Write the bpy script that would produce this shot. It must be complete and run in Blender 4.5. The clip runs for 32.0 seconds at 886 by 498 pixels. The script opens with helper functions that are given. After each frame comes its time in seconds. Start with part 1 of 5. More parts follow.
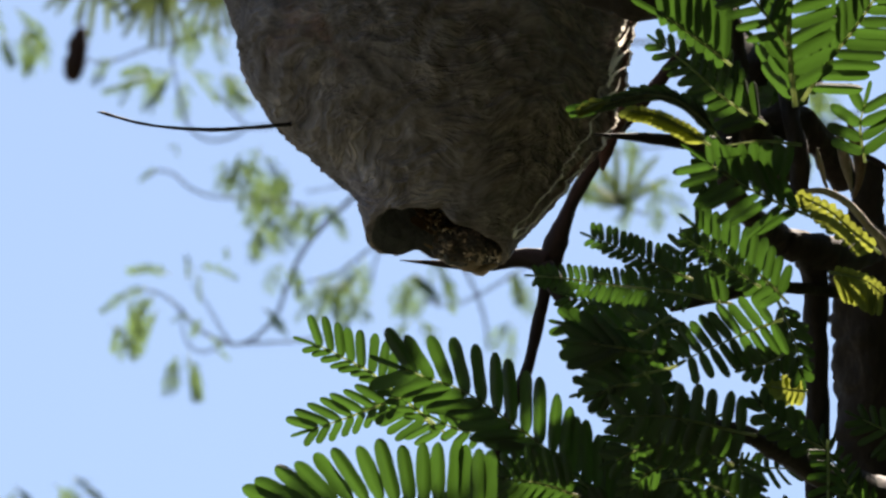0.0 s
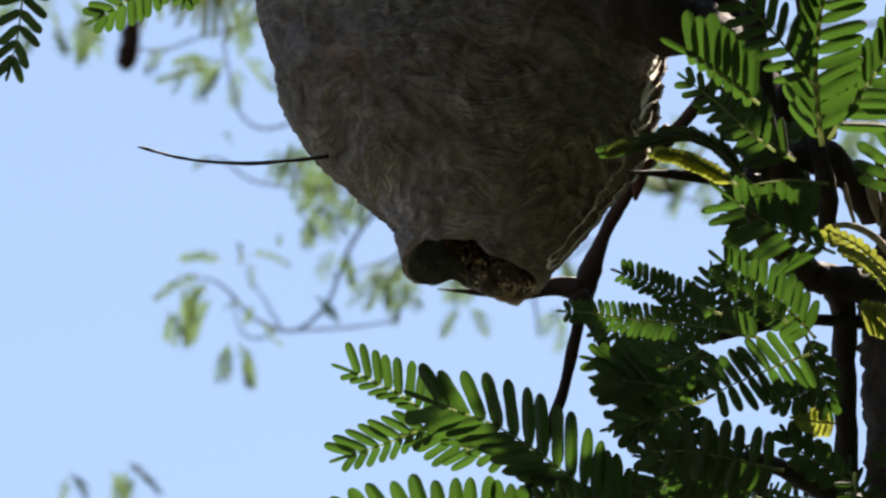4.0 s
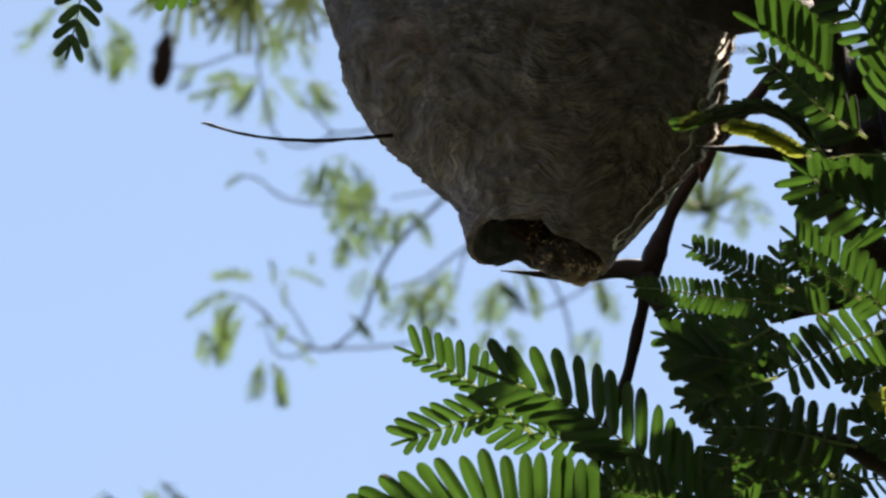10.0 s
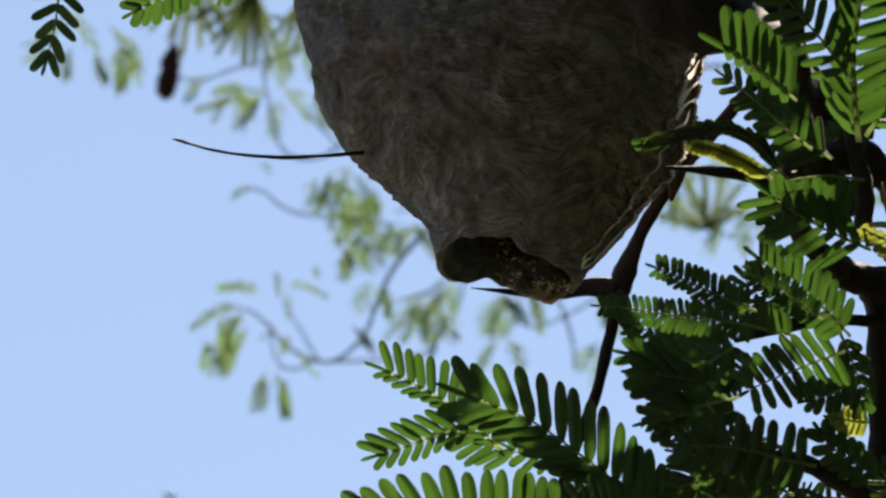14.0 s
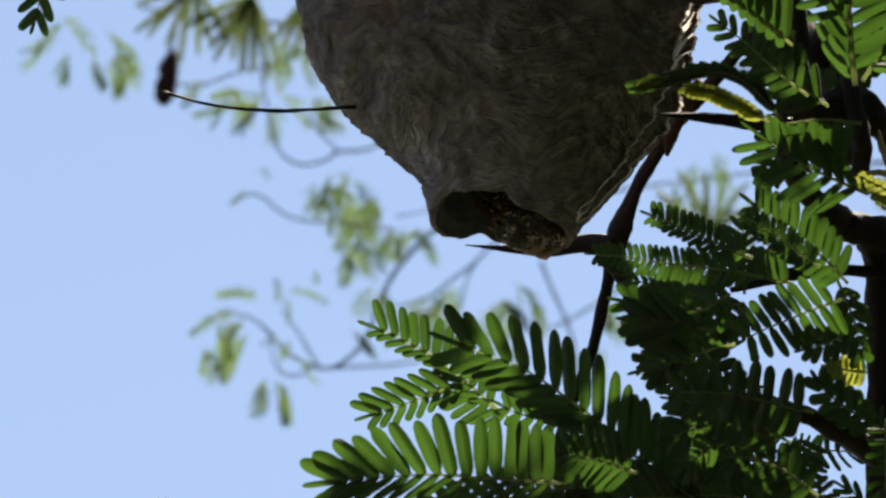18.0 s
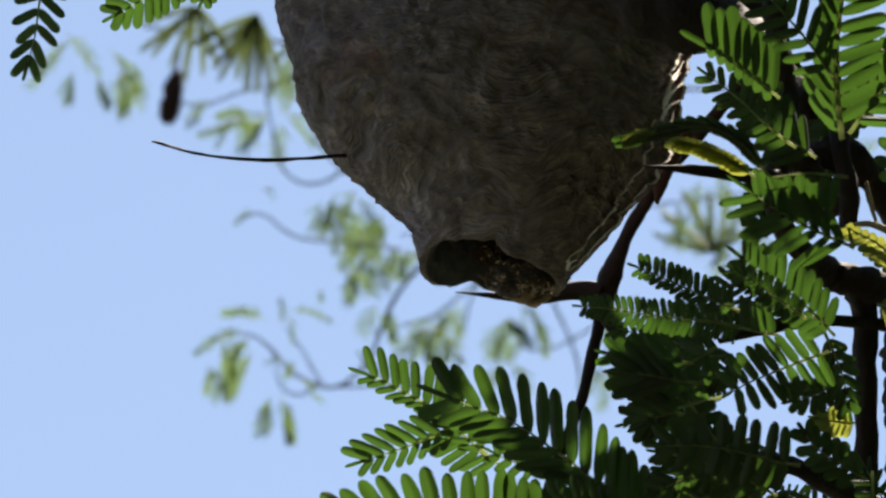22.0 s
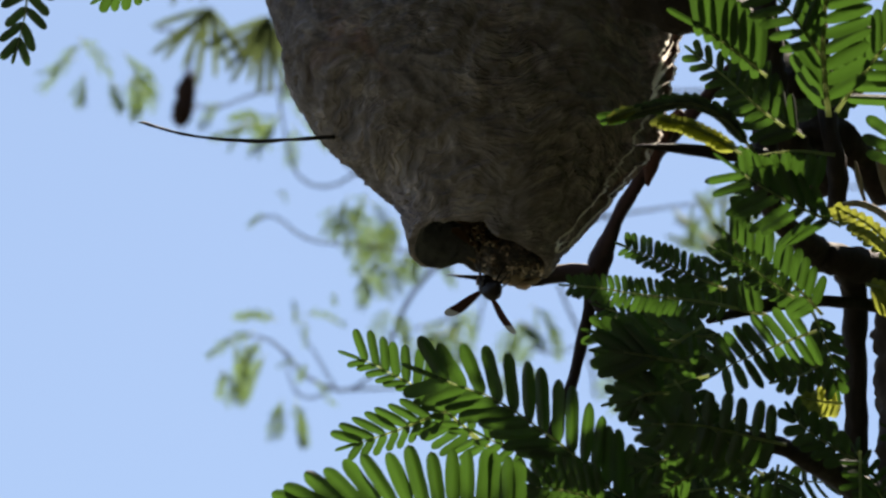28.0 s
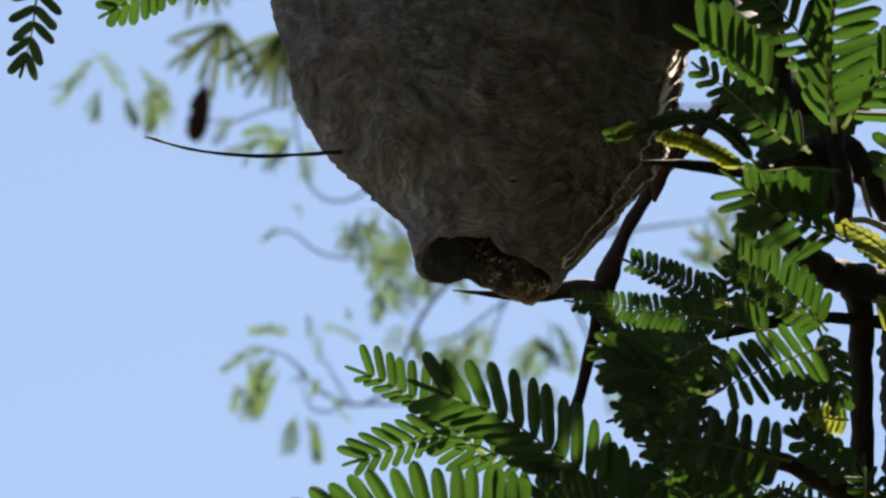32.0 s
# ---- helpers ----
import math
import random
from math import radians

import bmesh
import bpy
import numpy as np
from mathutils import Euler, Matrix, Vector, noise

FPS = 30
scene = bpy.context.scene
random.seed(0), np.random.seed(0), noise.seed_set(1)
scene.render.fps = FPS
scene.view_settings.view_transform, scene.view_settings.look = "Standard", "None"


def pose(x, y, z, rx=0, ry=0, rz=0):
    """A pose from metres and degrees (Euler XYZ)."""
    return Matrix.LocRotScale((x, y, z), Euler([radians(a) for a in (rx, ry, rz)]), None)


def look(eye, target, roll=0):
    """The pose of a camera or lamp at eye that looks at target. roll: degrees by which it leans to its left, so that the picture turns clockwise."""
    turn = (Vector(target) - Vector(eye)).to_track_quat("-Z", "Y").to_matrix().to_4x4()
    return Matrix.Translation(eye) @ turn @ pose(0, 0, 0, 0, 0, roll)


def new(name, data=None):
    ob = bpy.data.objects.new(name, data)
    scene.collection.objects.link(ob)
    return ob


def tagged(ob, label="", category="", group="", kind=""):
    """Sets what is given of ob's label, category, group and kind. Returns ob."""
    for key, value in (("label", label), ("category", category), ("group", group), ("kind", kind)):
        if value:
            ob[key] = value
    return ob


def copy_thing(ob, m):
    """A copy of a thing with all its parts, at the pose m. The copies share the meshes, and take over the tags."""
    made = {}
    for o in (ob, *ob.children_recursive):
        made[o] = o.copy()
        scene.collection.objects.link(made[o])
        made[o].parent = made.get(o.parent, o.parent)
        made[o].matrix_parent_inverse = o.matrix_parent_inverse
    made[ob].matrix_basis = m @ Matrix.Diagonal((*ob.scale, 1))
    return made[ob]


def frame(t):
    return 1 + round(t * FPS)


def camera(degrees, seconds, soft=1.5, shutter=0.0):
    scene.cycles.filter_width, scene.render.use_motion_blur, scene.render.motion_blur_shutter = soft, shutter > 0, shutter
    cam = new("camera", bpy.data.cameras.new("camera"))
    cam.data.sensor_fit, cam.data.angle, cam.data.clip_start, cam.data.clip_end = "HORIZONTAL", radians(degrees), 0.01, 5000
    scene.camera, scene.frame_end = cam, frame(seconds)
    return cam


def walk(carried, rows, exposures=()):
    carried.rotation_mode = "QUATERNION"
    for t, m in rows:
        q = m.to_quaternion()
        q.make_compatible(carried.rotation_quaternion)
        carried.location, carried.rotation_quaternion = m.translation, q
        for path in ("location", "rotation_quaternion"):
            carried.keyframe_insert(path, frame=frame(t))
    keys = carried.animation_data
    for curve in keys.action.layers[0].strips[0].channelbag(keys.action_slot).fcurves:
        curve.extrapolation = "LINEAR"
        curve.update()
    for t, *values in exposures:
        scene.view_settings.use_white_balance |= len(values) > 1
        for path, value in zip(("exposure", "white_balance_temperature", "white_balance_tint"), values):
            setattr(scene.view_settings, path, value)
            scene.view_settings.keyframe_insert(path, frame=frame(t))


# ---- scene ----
cam = camera(4.0, 32.0, soft=2.5)
cam.data.dof.use_dof = True
cam.data.dof.focus_distance = 3.44
cam.data.dof.aperture_fstop = 108.0

# A long lens held by hand: seconds, eye, target, roll
PATH = [
    (0, (-0.0159, -3.2343, 1.6105), (0.00597, 0.00264, 2.80417), -0.51),
    (0.5, (-0.0133, -3.2351, 1.6083), (0.00543, 0.00202, 2.80154), -0.24),
    (1, (-0.0159, -3.2370, 1.6132), (0.00006, 0.00047, 2.80551), 0.01),
    (1.5, (-0.0152, -3.2421, 1.6111), (-0.00064, -0.00424, 2.80215), 0.09),
    (2, (-0.0221, -3.2506, 1.6059), (-0.00672, -0.01195, 2.79500), -0.16),
    (2.5, (-0.0120, -3.2648, 1.6041), (-0.00189, -0.02618, 2.79329), 0.17),
    (4.5, (-0.0050, -3.2947, 1.6137), (-0.00165, -0.05283, 2.79378), -0.62),
    (5, (0.0129, -3.2619, 1.6115), (0.01060, -0.02112, 2.79451), -0.30),
    (5.5, (0.0218, -3.2597, 1.6111), (0.01353, -0.01943, 2.79573), -0.45),
    (6, (0.0158, -3.2521, 1.6122), (0.00920, -0.01262, 2.79897), 0.00),
    (6.5, (0.0254, -3.2388, 1.6121), (0.01465, 0.00005, 2.80065), -0.06),
    (7, (0.0178, -3.2540, 1.6168), (0.01027, -0.01383, 2.80159), -0.02),
    (7.5, (-0.0101, -3.2543, 1.6022), (-0.00815, -0.01633, 2.79323), -0.19),
    (8, (0.0002, -3.2294, 1.6024), (-0.00359, 0.00723, 2.79709), -0.06),
    (8.5, (-0.0034, -3.2337, 1.6103), (-0.00543, 0.00386, 2.80233), -0.18),
    (9, (-0.0107, -3.2315, 1.6004), (-0.01332, 0.00459, 2.79648), -0.16),
    (9.5, (-0.0178, -3.2207, 1.5990), (-0.01706, 0.01433, 2.79779), -0.23),
    (10, (-0.0237, -3.2554, 1.6051), (-0.02156, -0.01872, 2.79957), -0.21),
    (10.5, (-0.0240, -3.2611, 1.6003), (-0.02451, -0.02470, 2.79544), -0.04),
    (11, (-0.0212, -3.2216, 1.5967), (-0.02246, 0.01252, 2.79803), 0.01),
    (11.5, (-0.0154, -3.2346, 1.6038), (-0.01910, 0.00094, 2.80127), -0.01),
    (12, (-0.0160, -3.2522, 1.6038), (-0.01927, -0.01638, 2.80066), -0.04),
    (12.5, (-0.0132, -3.2551, 1.5984), (-0.01692, -0.01982, 2.79671), 0.02),
    (13, (-0.0145, -3.2669, 1.5969), (-0.01741, -0.03130, 2.79427), 0.17),
    (13.5, (-0.0141, -3.2829, 1.6018), (-0.01727, -0.04631, 2.79660), 0.51),
    (14, (-0.0066, -3.2762, 1.5993), (-0.01305, -0.04053, 2.79652), 0.28),
    (14.5, (-0.0126, -3.2607, 1.5966), (-0.01597, -0.02631, 2.79724), 0.21),
    (15, (-0.0120, -3.2599, 1.5979), (-0.01436, -0.02478, 2.79658), 0.45),
    (15.5, (-0.0077, -3.2340, 1.5997), (-0.01189, 0.00023, 2.80070), 0.28),
    (17.5, (-0.0032, -3.2324, 1.5941), (-0.01016, 0.00005, 2.80024), 0.36),
    (18, (-0.0031, -3.2309, 1.5896), (-0.01123, 0.00056, 2.79837), 0.01),
    (18.5, (0.0001, -3.2191, 1.5877), (-0.01097, 0.01150, 2.79869), -0.20),
    (19, (-0.0009, -3.2123, 1.5878), (-0.01067, 0.01812, 2.79938), -0.22),
    (19.5, (-0.0019, -3.2252, 1.5919), (-0.01252, 0.00609, 2.80109), 0.03),
    (20, (0.0008, -3.2295, 1.5915), (-0.01060, 0.00142, 2.80186), -0.03),
    (20.5, (0.0048, -3.2238, 1.5904), (-0.00698, 0.00650, 2.80242), -0.14),
    (21, (0.0046, -3.2348, 1.5955), (-0.00733, -0.00304, 2.80356), -0.15),
    (21.5, (0.0038, -3.2424, 1.5985), (-0.00762, -0.01087, 2.80699), 0.04),
    (22, (0.0040, -3.2452, 1.5996), (-0.00839, -0.01340, 2.80735), 0.08),
    (22.5, (0.0026, -3.2518, 1.5980), (-0.01002, -0.02057, 2.80755), 0.20),
    (23, (0.0073, -3.2487, 1.5957), (-0.00735, -0.01821, 2.80721), 0.03),
    (23.5, (0.0084, -3.2382, 1.5948), (-0.00695, -0.00818, 2.80739), -0.03),
    (24, (0.0070, -3.2451, 1.5951), (-0.00794, -0.01493, 2.80744), -0.03),
    (24.5, (0.0113, -3.2502, 1.5973), (-0.00598, -0.02003, 2.80966), 0.06),
    (25, (0.0124, -3.2481, 1.5987), (-0.00430, -0.01808, 2.81155), 0.21),
    (25.5, (0.0140, -3.2516, 1.5968), (-0.00385, -0.02198, 2.81060), 0.18),
    (27.5, (0.0161, -3.2472, 1.5977), (-0.00331, -0.01708, 2.81022), 0.21),
    (28, (0.0158, -3.2283, 1.5949), (-0.00537, 0.00174, 2.80760), 0.10),
    (28.5, (0.0155, -3.2158, 1.5872), (-0.00631, 0.01338, 2.80228), -0.21),
    (29, (0.0174, -3.2109, 1.5881), (-0.00501, 0.01925, 2.80051), -0.37),
    (29.5, (0.0155, -3.2041, 1.5916), (-0.00559, 0.02637, 2.80298), -0.48),
    (30, (0.0140, -3.2149, 1.5999), (-0.00592, 0.01576, 2.81076), 0.08),
    (30.5, (0.0123, -3.2280, 1.6032), (-0.00773, 0.00237, 2.81498), 0.34),
    (31, (0.0135, -3.2347, 1.6006), (-0.00825, -0.00539, 2.81521), 0.49),
    (31.5, (0.0179, -3.2378, 1.5963), (-0.00717, -0.00909, 2.81271), 0.43),
    (32, (0.0196, -3.2265, 1.5959), (-0.00715, 0.00217, 2.81228), 0.27),
]
walk(cam, [(t, look(eye, target, roll)) for t, eye, target, roll in PATH], exposures=[(0.0, 1.72, 7250, 15), (7.0, 1.71, 7250, 15), (10.0, 1.65, 7250, 15), (13.0, 1.58, 7250, 15), (32.0, 1.57, 7250, 15)])

# ---- light ----
SUN_ELEVATION, SUN_AZIMUTH = 52.0, 20.0   # degrees; azimuth from +y towards +x
world = bpy.data.worlds.new("sky")
scene.world = world
world.use_nodes = True
wn = world.node_tree.nodes
sky = wn.new("ShaderNodeTexSky")
sky.sky_type = "NISHITA"
sky.sun_disc = False
sky.sun_elevation, sky.sun_rotation = radians(SUN_ELEVATION), radians(SUN_AZIMUTH)
sky.air_density, sky.dust_density, sky.ozone_density = 1.0, 0.25, 2.6
wn["Background"].inputs["Strength"].default_value = 0.05
world.node_tree.links.new(sky.outputs[0], wn["Background"].inputs[0])
sun = new("sun", bpy.data.lights.new("sun", "SUN"))
sun.data.energy, sun.data.angle, sun.data.color = 5.0, radians(0.53), (1.0, 0.95, 0.86)
se, sa = radians(SUN_ELEVATION), radians(SUN_AZIMUTH)
SUN_WAY = Vector((math.sin(sa) * math.cos(se), math.cos(sa) * math.cos(se), math.sin(se)))
sun.matrix_basis = look(SUN_WAY * 30, (0, 0, 0))


# ---- materials ----
def mat(name):
    m = bpy.data.materials.new(name)
    m.use_nodes = True
    nt = m.node_tree
    return m, nt, nt.nodes["Principled BSDF"]


def node(nt, kind, links=None, **values):
    n = nt.nodes.new(kind)
    for k, v in values.items():
        n.inputs[k.replace("_", " ")].default_value = v
    for k, out in (links or {}).items():
        nt.links.new(out, n.inputs[k])
    return n


def ramp(nt, fac, stops):
    r = nt.nodes.new("ShaderNodeValToRGB")
    el = r.color_ramp.elements
    while len(el) < len(stops):
        el.new(0.5)
    for e, (p, col) in zip(el, stops):
        e.position, e.color = p, (*col, 1)
    nt.links.new(fac, r.inputs[0])
    return r.outputs[0]


def leaf_material(name, reflect, through_col, gloss=0.6, share=0.55):
    """A thin leaf: light from behind shines through it in a yellower green."""
    m, nt, p = mat(name)
    info = nt.nodes.new("ShaderNodeObjectInfo")
    geo = nt.nodes.new("ShaderNodeTexCoord")
    n1 = node(nt, "ShaderNodeTexNoise", {"Vector": geo.outputs["Object"]}, Scale=3.0, Detail=4.0)
    n2 = node(nt, "ShaderNodeTexNoise", {"Vector": geo.outputs["Object"]}, Scale=22.0, Detail=3.0)
    add = nt.nodes.new("ShaderNodeMath")
    add.operation = "ADD"
    mul = nt.nodes.new("ShaderNodeMath")
    mul.operation = "MULTIPLY"
    mul.inputs[1].default_value = 0.55
    nt.links.new(info.outputs["Random"], mul.inputs[0])
    nt.links.new(mul.outputs[0], add.inputs[0])
    mul2 = nt.nodes.new("ShaderNodeMath")
    mul2.operation = "MULTIPLY"
    mul2.inputs[1].default_value = 0.45
    nt.links.new(n1.outputs[0], mul2.inputs[0])
    nt.links.new(mul2.outputs[0], add.inputs[1])
    dark = tuple(c * 0.72 for c in reflect)
    light = tuple(min(1, c * 1.3) for c in reflect)
    tdark = tuple(c * 0.75 for c in through_col)
    tlight = tuple(min(1, c * 1.25) for c in through_col)
    col = ramp(nt, add.outputs[0], [(0.15, dark), (0.5, reflect), (0.85, light)])
    tcol = ramp(nt, add.outputs[0], [(0.15, tdark), (0.5, through_col), (0.85, tlight)])
    nt.links.new(col, p.inputs["Base Color"])
    p.inputs["Roughness"].default_value = gloss
    p.inputs["Specular IOR Level"].default_value = 0.12
    bump = node(nt, "ShaderNodeBump", {"Height": n2.outputs[0]}, Strength=0.25, Distance=0.0004)
    nt.links.new(bump.outputs[0], p.inputs["Normal"])
    tr = node(nt, "ShaderNodeBsdfTranslucent", {"Color": tcol})
    mix = node(nt, "ShaderNodeMixShader", {1: p.outputs[0], 2: tr.outputs[0]})
    mix.inputs[0].default_value = share
    nt.links.new(mix.outputs[0], nt.nodes["Material Output"].inputs[0])
    return m


def rough_material(name, stops, scale, stretch=(1, 1, 1), roughness=0.8, bump=0.6, distance=0.001, fine=6.0):
    m, nt, p = mat(name)
    geo = nt.nodes.new("ShaderNodeTexCoord")
    mp = node(nt, "ShaderNodeMapping", {"Vector": geo.outputs["Object"]})
    mp.inputs["Scale"].default_value = stretch
    a = node(nt, "ShaderNodeTexNoise", {"Vector": mp.outputs[0]}, Scale=scale, Detail=8.0, Roughness=0.65)
    b = node(nt, "ShaderNodeTexNoise", {"Vector": mp.outputs[0]}, Scale=scale * fine, Detail=5.0, Roughness=0.6)
    mx = nt.nodes.new("ShaderNodeMix")
    mx.data_type = "FLOAT"
    mx.inputs[0].default_value = 0.4
    nt.links.new(a.outputs[0], mx.inputs[2])
    nt.links.new(b.outputs[0], mx.inputs[3])
    nt.links.new(ramp(nt, mx.outputs[0], stops), p.inputs["Base Color"])
    p.inputs["Roughness"].default_value = roughness
    p.inputs["Specular IOR Level"].default_value = 0.25
    bm_ = node(nt, "ShaderNodeBump", {"Height": mx.outputs[0]}, Strength=bump, Distance=distance)
    nt.links.new(bm_.outputs[0], p.inputs["Normal"])
    return m


LEAF = leaf_material("acacia_leaf", (0.100, 0.114, 0.078), (0.038, 0.093, 0.011), share=0.45)
LEAF_YOUNG = leaf_material("young_leaf", (0.13, 0.15, 0.045), (0.26, 0.29, 0.045), share=0.5)
LEAF_FAR = leaf_material("far_leaf", (0.075, 0.115, 0.075), (0.115, 0.185, 0.06), share=0.55)
LEAF_FAN = leaf_material("fan_leaf", (0.05, 0.065, 0.04), (0.10, 0.14, 0.05), share=0.4)
RACHIS = leaf_material("leaf_stalk", (0.20, 0.24, 0.11), (0.50, 0.56, 0.30), share=0.6)
BARK = rough_material("bark", [(0.3, (0.020, 0.014, 0.013)), (0.55, (0.046, 0.033, 0.029)), (0.75, (0.11, 0.083, 0.072))], 90, (1, 1, 0.25), bump=0.8, distance=0.002)
TWIG_BARK = rough_material("twig_bark", [(0.3, (0.014, 0.009, 0.009)), (0.7, (0.032, 0.021, 0.020))], 260, roughness=0.75, bump=0.5, distance=0.0004)
FAR_BARK = rough_material("far_bark", [(0.3, (0.03, 0.024, 0.022)), (0.7, (0.07, 0.058, 0.05))], 120, roughness=0.95, bump=0.5)
DRY = rough_material("dry_bark", [(0.3, (0.2, 0.15, 0.10)), (0.7, (0.55, 0.47, 0.36))], 220, (1, 1, 0.2), roughness=0.7, bump=0.8)


def paper_material():
    """Chewed wood fibre: swirling pale strands over grey and brown paper."""
    m, nt, p = mat("nest_paper")
    geo = nt.nodes.new("ShaderNodeTexCoord")
    swirl = node(nt, "ShaderNodeTexNoise", {"Vector": geo.outputs["Object"]}, Scale=20.0, Detail=3.0)
    push = nt.nodes.new("ShaderNodeVectorMath")
    push.operation = "MULTIPLY_ADD"
    push.inputs[1].default_value = (0.05, 0.05, 0.042)
    nt.links.new(swirl.outputs["Color"], push.inputs[0])
    nt.links.new(geo.outputs["Object"], push.inputs[2])

    def strands(turn, stretch, scale, thin, detail=3.0):
        mp = node(nt, "ShaderNodeMapping", {"Vector": push.outputs[0]})
        mp.inputs["Rotation"].default_value = turn
        mp.inputs["Scale"].default_value = stretch
        n = node(nt, "ShaderNodeTexNoise", {"Vector": mp.outputs[0]}, Scale=scale, Detail=detail, Roughness=0.55)
        off = nt.nodes.new("ShaderNodeMath")
        off.operation = "SUBTRACT"
        off.inputs[1].default_value = 0.5
        nt.links.new(n.outputs[0], off.inputs[0])
        ab = nt.nodes.new("ShaderNodeMath")
        ab.operation = "ABSOLUTE"
        nt.links.new(off.outputs[0], ab.inputs[0])
        return ramp(nt, ab.outputs[0], [(0.0, (1, 1, 1)), (thin, (0.25, 0.25, 0.25)), (thin * 3, (0, 0, 0))])

    f1 = strands((0, 0.2, 0), (1, 1, 6), 27.0, 0.035, 5.0)
    f2 = strands((0.2, -0.6, 0.2), (1, 1, 6.5), 31.0, 0.03, 5.0)
    f3 = strands((0, 1.1, 0.4), (1, 1, 6), 46.0, 0.03, 5.0)
    big = node(nt, "ShaderNodeTexNoise", {"Vector": geo.outputs["Object"]}, Scale=24.0, Detail=4.0, Distortion=0.6)
    fine = node(nt, "ShaderNodeTexNoise", {"Vector": push.outputs[0]}, Scale=150.0, Detail=8.0, Roughness=0.7)

    def blend(kind, fac, x, y):
        n = nt.nodes.new("ShaderNodeMix")
        n.data_type, n.blend_type = "RGBA", kind
        n.inputs[0].default_value = fac
        nt.links.new(x, n.inputs[6])
        nt.links.new(y, n.inputs[7])
        return n.outputs[2]

    fibre = blend("LIGHTEN", 0.8, blend("LIGHTEN", 1.0, f1, f2), f3)
    patch = node(nt, "ShaderNodeTexNoise", {"Vector": geo.outputs["Object"]}, Scale=48.0, Detail=3.0)
    fibre = blend("MULTIPLY", 1.0, fibre, ramp(nt, patch.outputs[0], [(0.40, (0.15, 0.15, 0.15)), (0.62, (1, 1, 1))]))
    height = blend("ADD", 0.8, blend("MIX", 0.6, fibre, fine.outputs[0]), big.outputs[0])
    tone = ramp(nt, fine.outputs[0], [(0.32, (0.145, 0.122, 0.122)), (0.5, (0.275, 0.238, 0.240)), (0.68, (0.44, 0.39, 0.39))])
    warm = ramp(nt, big.outputs[0], [(0.33, (0.86, 0.60, 0.54)), (0.43, (0.95, 0.90, 0.84)), (0.56, (1.0, 0.98, 0.98)), (0.68, (1.15, 1.1, 1.12))])
    pale = ramp(nt, fibre, [(0.0, (0.88, 0.88, 0.88)), (1.0, (2.2, 2.15, 2.1))])
    nt.links.new(blend("MULTIPLY", 1.0, blend("MULTIPLY", 1.0, tone, warm), pale), p.inputs["Base Color"])
    p.inputs["Roughness"].default_value = 0.95
    p.inputs["Specular IOR Level"].default_value = 0.15
    bump = node(nt, "ShaderNodeBump", {"Height": height}, Strength=1.0, Distance=0.0046)
    nt.links.new(bump.outputs[0], p.inputs["Normal"])
    return m


DRY_LEAF = rough_material("dry_leaf", [(0.3, (0.10, 0.06, 0.04)), (0.7, (0.32, 0.22, 0.14))], 220, (1, 1, 0.3), roughness=0.75, bump=0.6)
PAPER = paper_material()
# torn edges and tufts: the sun on them is put into the pale colour
SUNLIT_EDGE = leaf_material("torn_paper_sunlit", (0.80, 0.76, 0.70), (0.75, 0.70, 0.62), gloss=0.8, share=0.4)
SHRED = leaf_material("chewed_paper", (0.50, 0.38, 0.27), (0.55, 0.38, 0.23), gloss=0.6, share=0.5)
# bright tan that paints the glints in the mouth
GLINT = leaf_material("tan_glint", (0.74, 0.58, 0.42), (0.6, 0.44, 0.28), gloss=0.3, share=0.35)
# dark leaf for the unseen clumps that keep light off the nest
WOOD_LEAF = leaf_material("woodland_leaf", (0.022, 0.025, 0.019), (0.03, 0.04, 0.02), share=0.2)
LIP = rough_material("lip", [(0.45, (0.03, 0.022, 0.02)), (0.54, (0.08, 0.05, 0.038)), (0.62, (0.65, 0.45, 0.32))], 380, roughness=0.45, bump=1.0, distance=0.0015, fine=3.0)
COMB = rough_material("comb", [(0.3, (0.24, 0.235, 0.26)), (0.7, (0.44, 0.43, 0.46))], 300, bump=0.8)
POD = rough_material("pod", [(0.3, (0.03, 0.015, 0.012)), (0.7, (0.075, 0.035, 0.028))], 120, bump=0.6)
CHITIN = rough_material("chitin", [(0.3, (0.008, 0.006, 0.006)), (0.7, (0.022, 0.010, 0.008))], 500, roughness=0.55, bump=0.2)
CHITIN.node_tree.nodes["Principled BSDF"].inputs["Specular IOR Level"].default_value = 0.2
CHITIN_BROWN = rough_material("chitin_brown", [(0.3, (0.05, 0.026, 0.016)), (0.7, (0.16, 0.085, 0.045))], 500, roughness=0.35, bump=0.2)
WING = leaf_material("wing_amber", (0.05, 0.025, 0.018), (0.07, 0.03, 0.018), gloss=0.2, share=0.5)
WING_DULL = leaf_material("wing_dull", (0.10, 0.055, 0.03), (0.12, 0.06, 0.03), gloss=0.3, share=0.3)
WING_TIP = leaf_material("wing_pale", (0.45, 0.41, 0.36), (0.42, 0.38, 0.31), gloss=0.3, share=0.6)
SOIL = rough_material("soil", [(0.3, (0.018, 0.016, 0.011)), (0.55, (0.024, 0.03, 0.015)), (0.8, (0.05, 0.044, 0.03))], 0.8, roughness=0.95, bump=0.8, distance=0.03, fine=25)

# ---- the site: millimetres right, up and away along the line of sight, which rises 20 degrees ----
RISE = radians(20)
RIGHT, AHEAD, UP = Vector((1, 0, 0)), Vector((0, math.cos(RISE), math.sin(RISE))), Vector((0, -math.sin(RISE), math.cos(RISE)))
HEART = Vector((0, 0, 2.78))


def site(p):
    return HEART + (RIGHT * p[0] + UP * p[1] + AHEAD * p[2]) / 1000


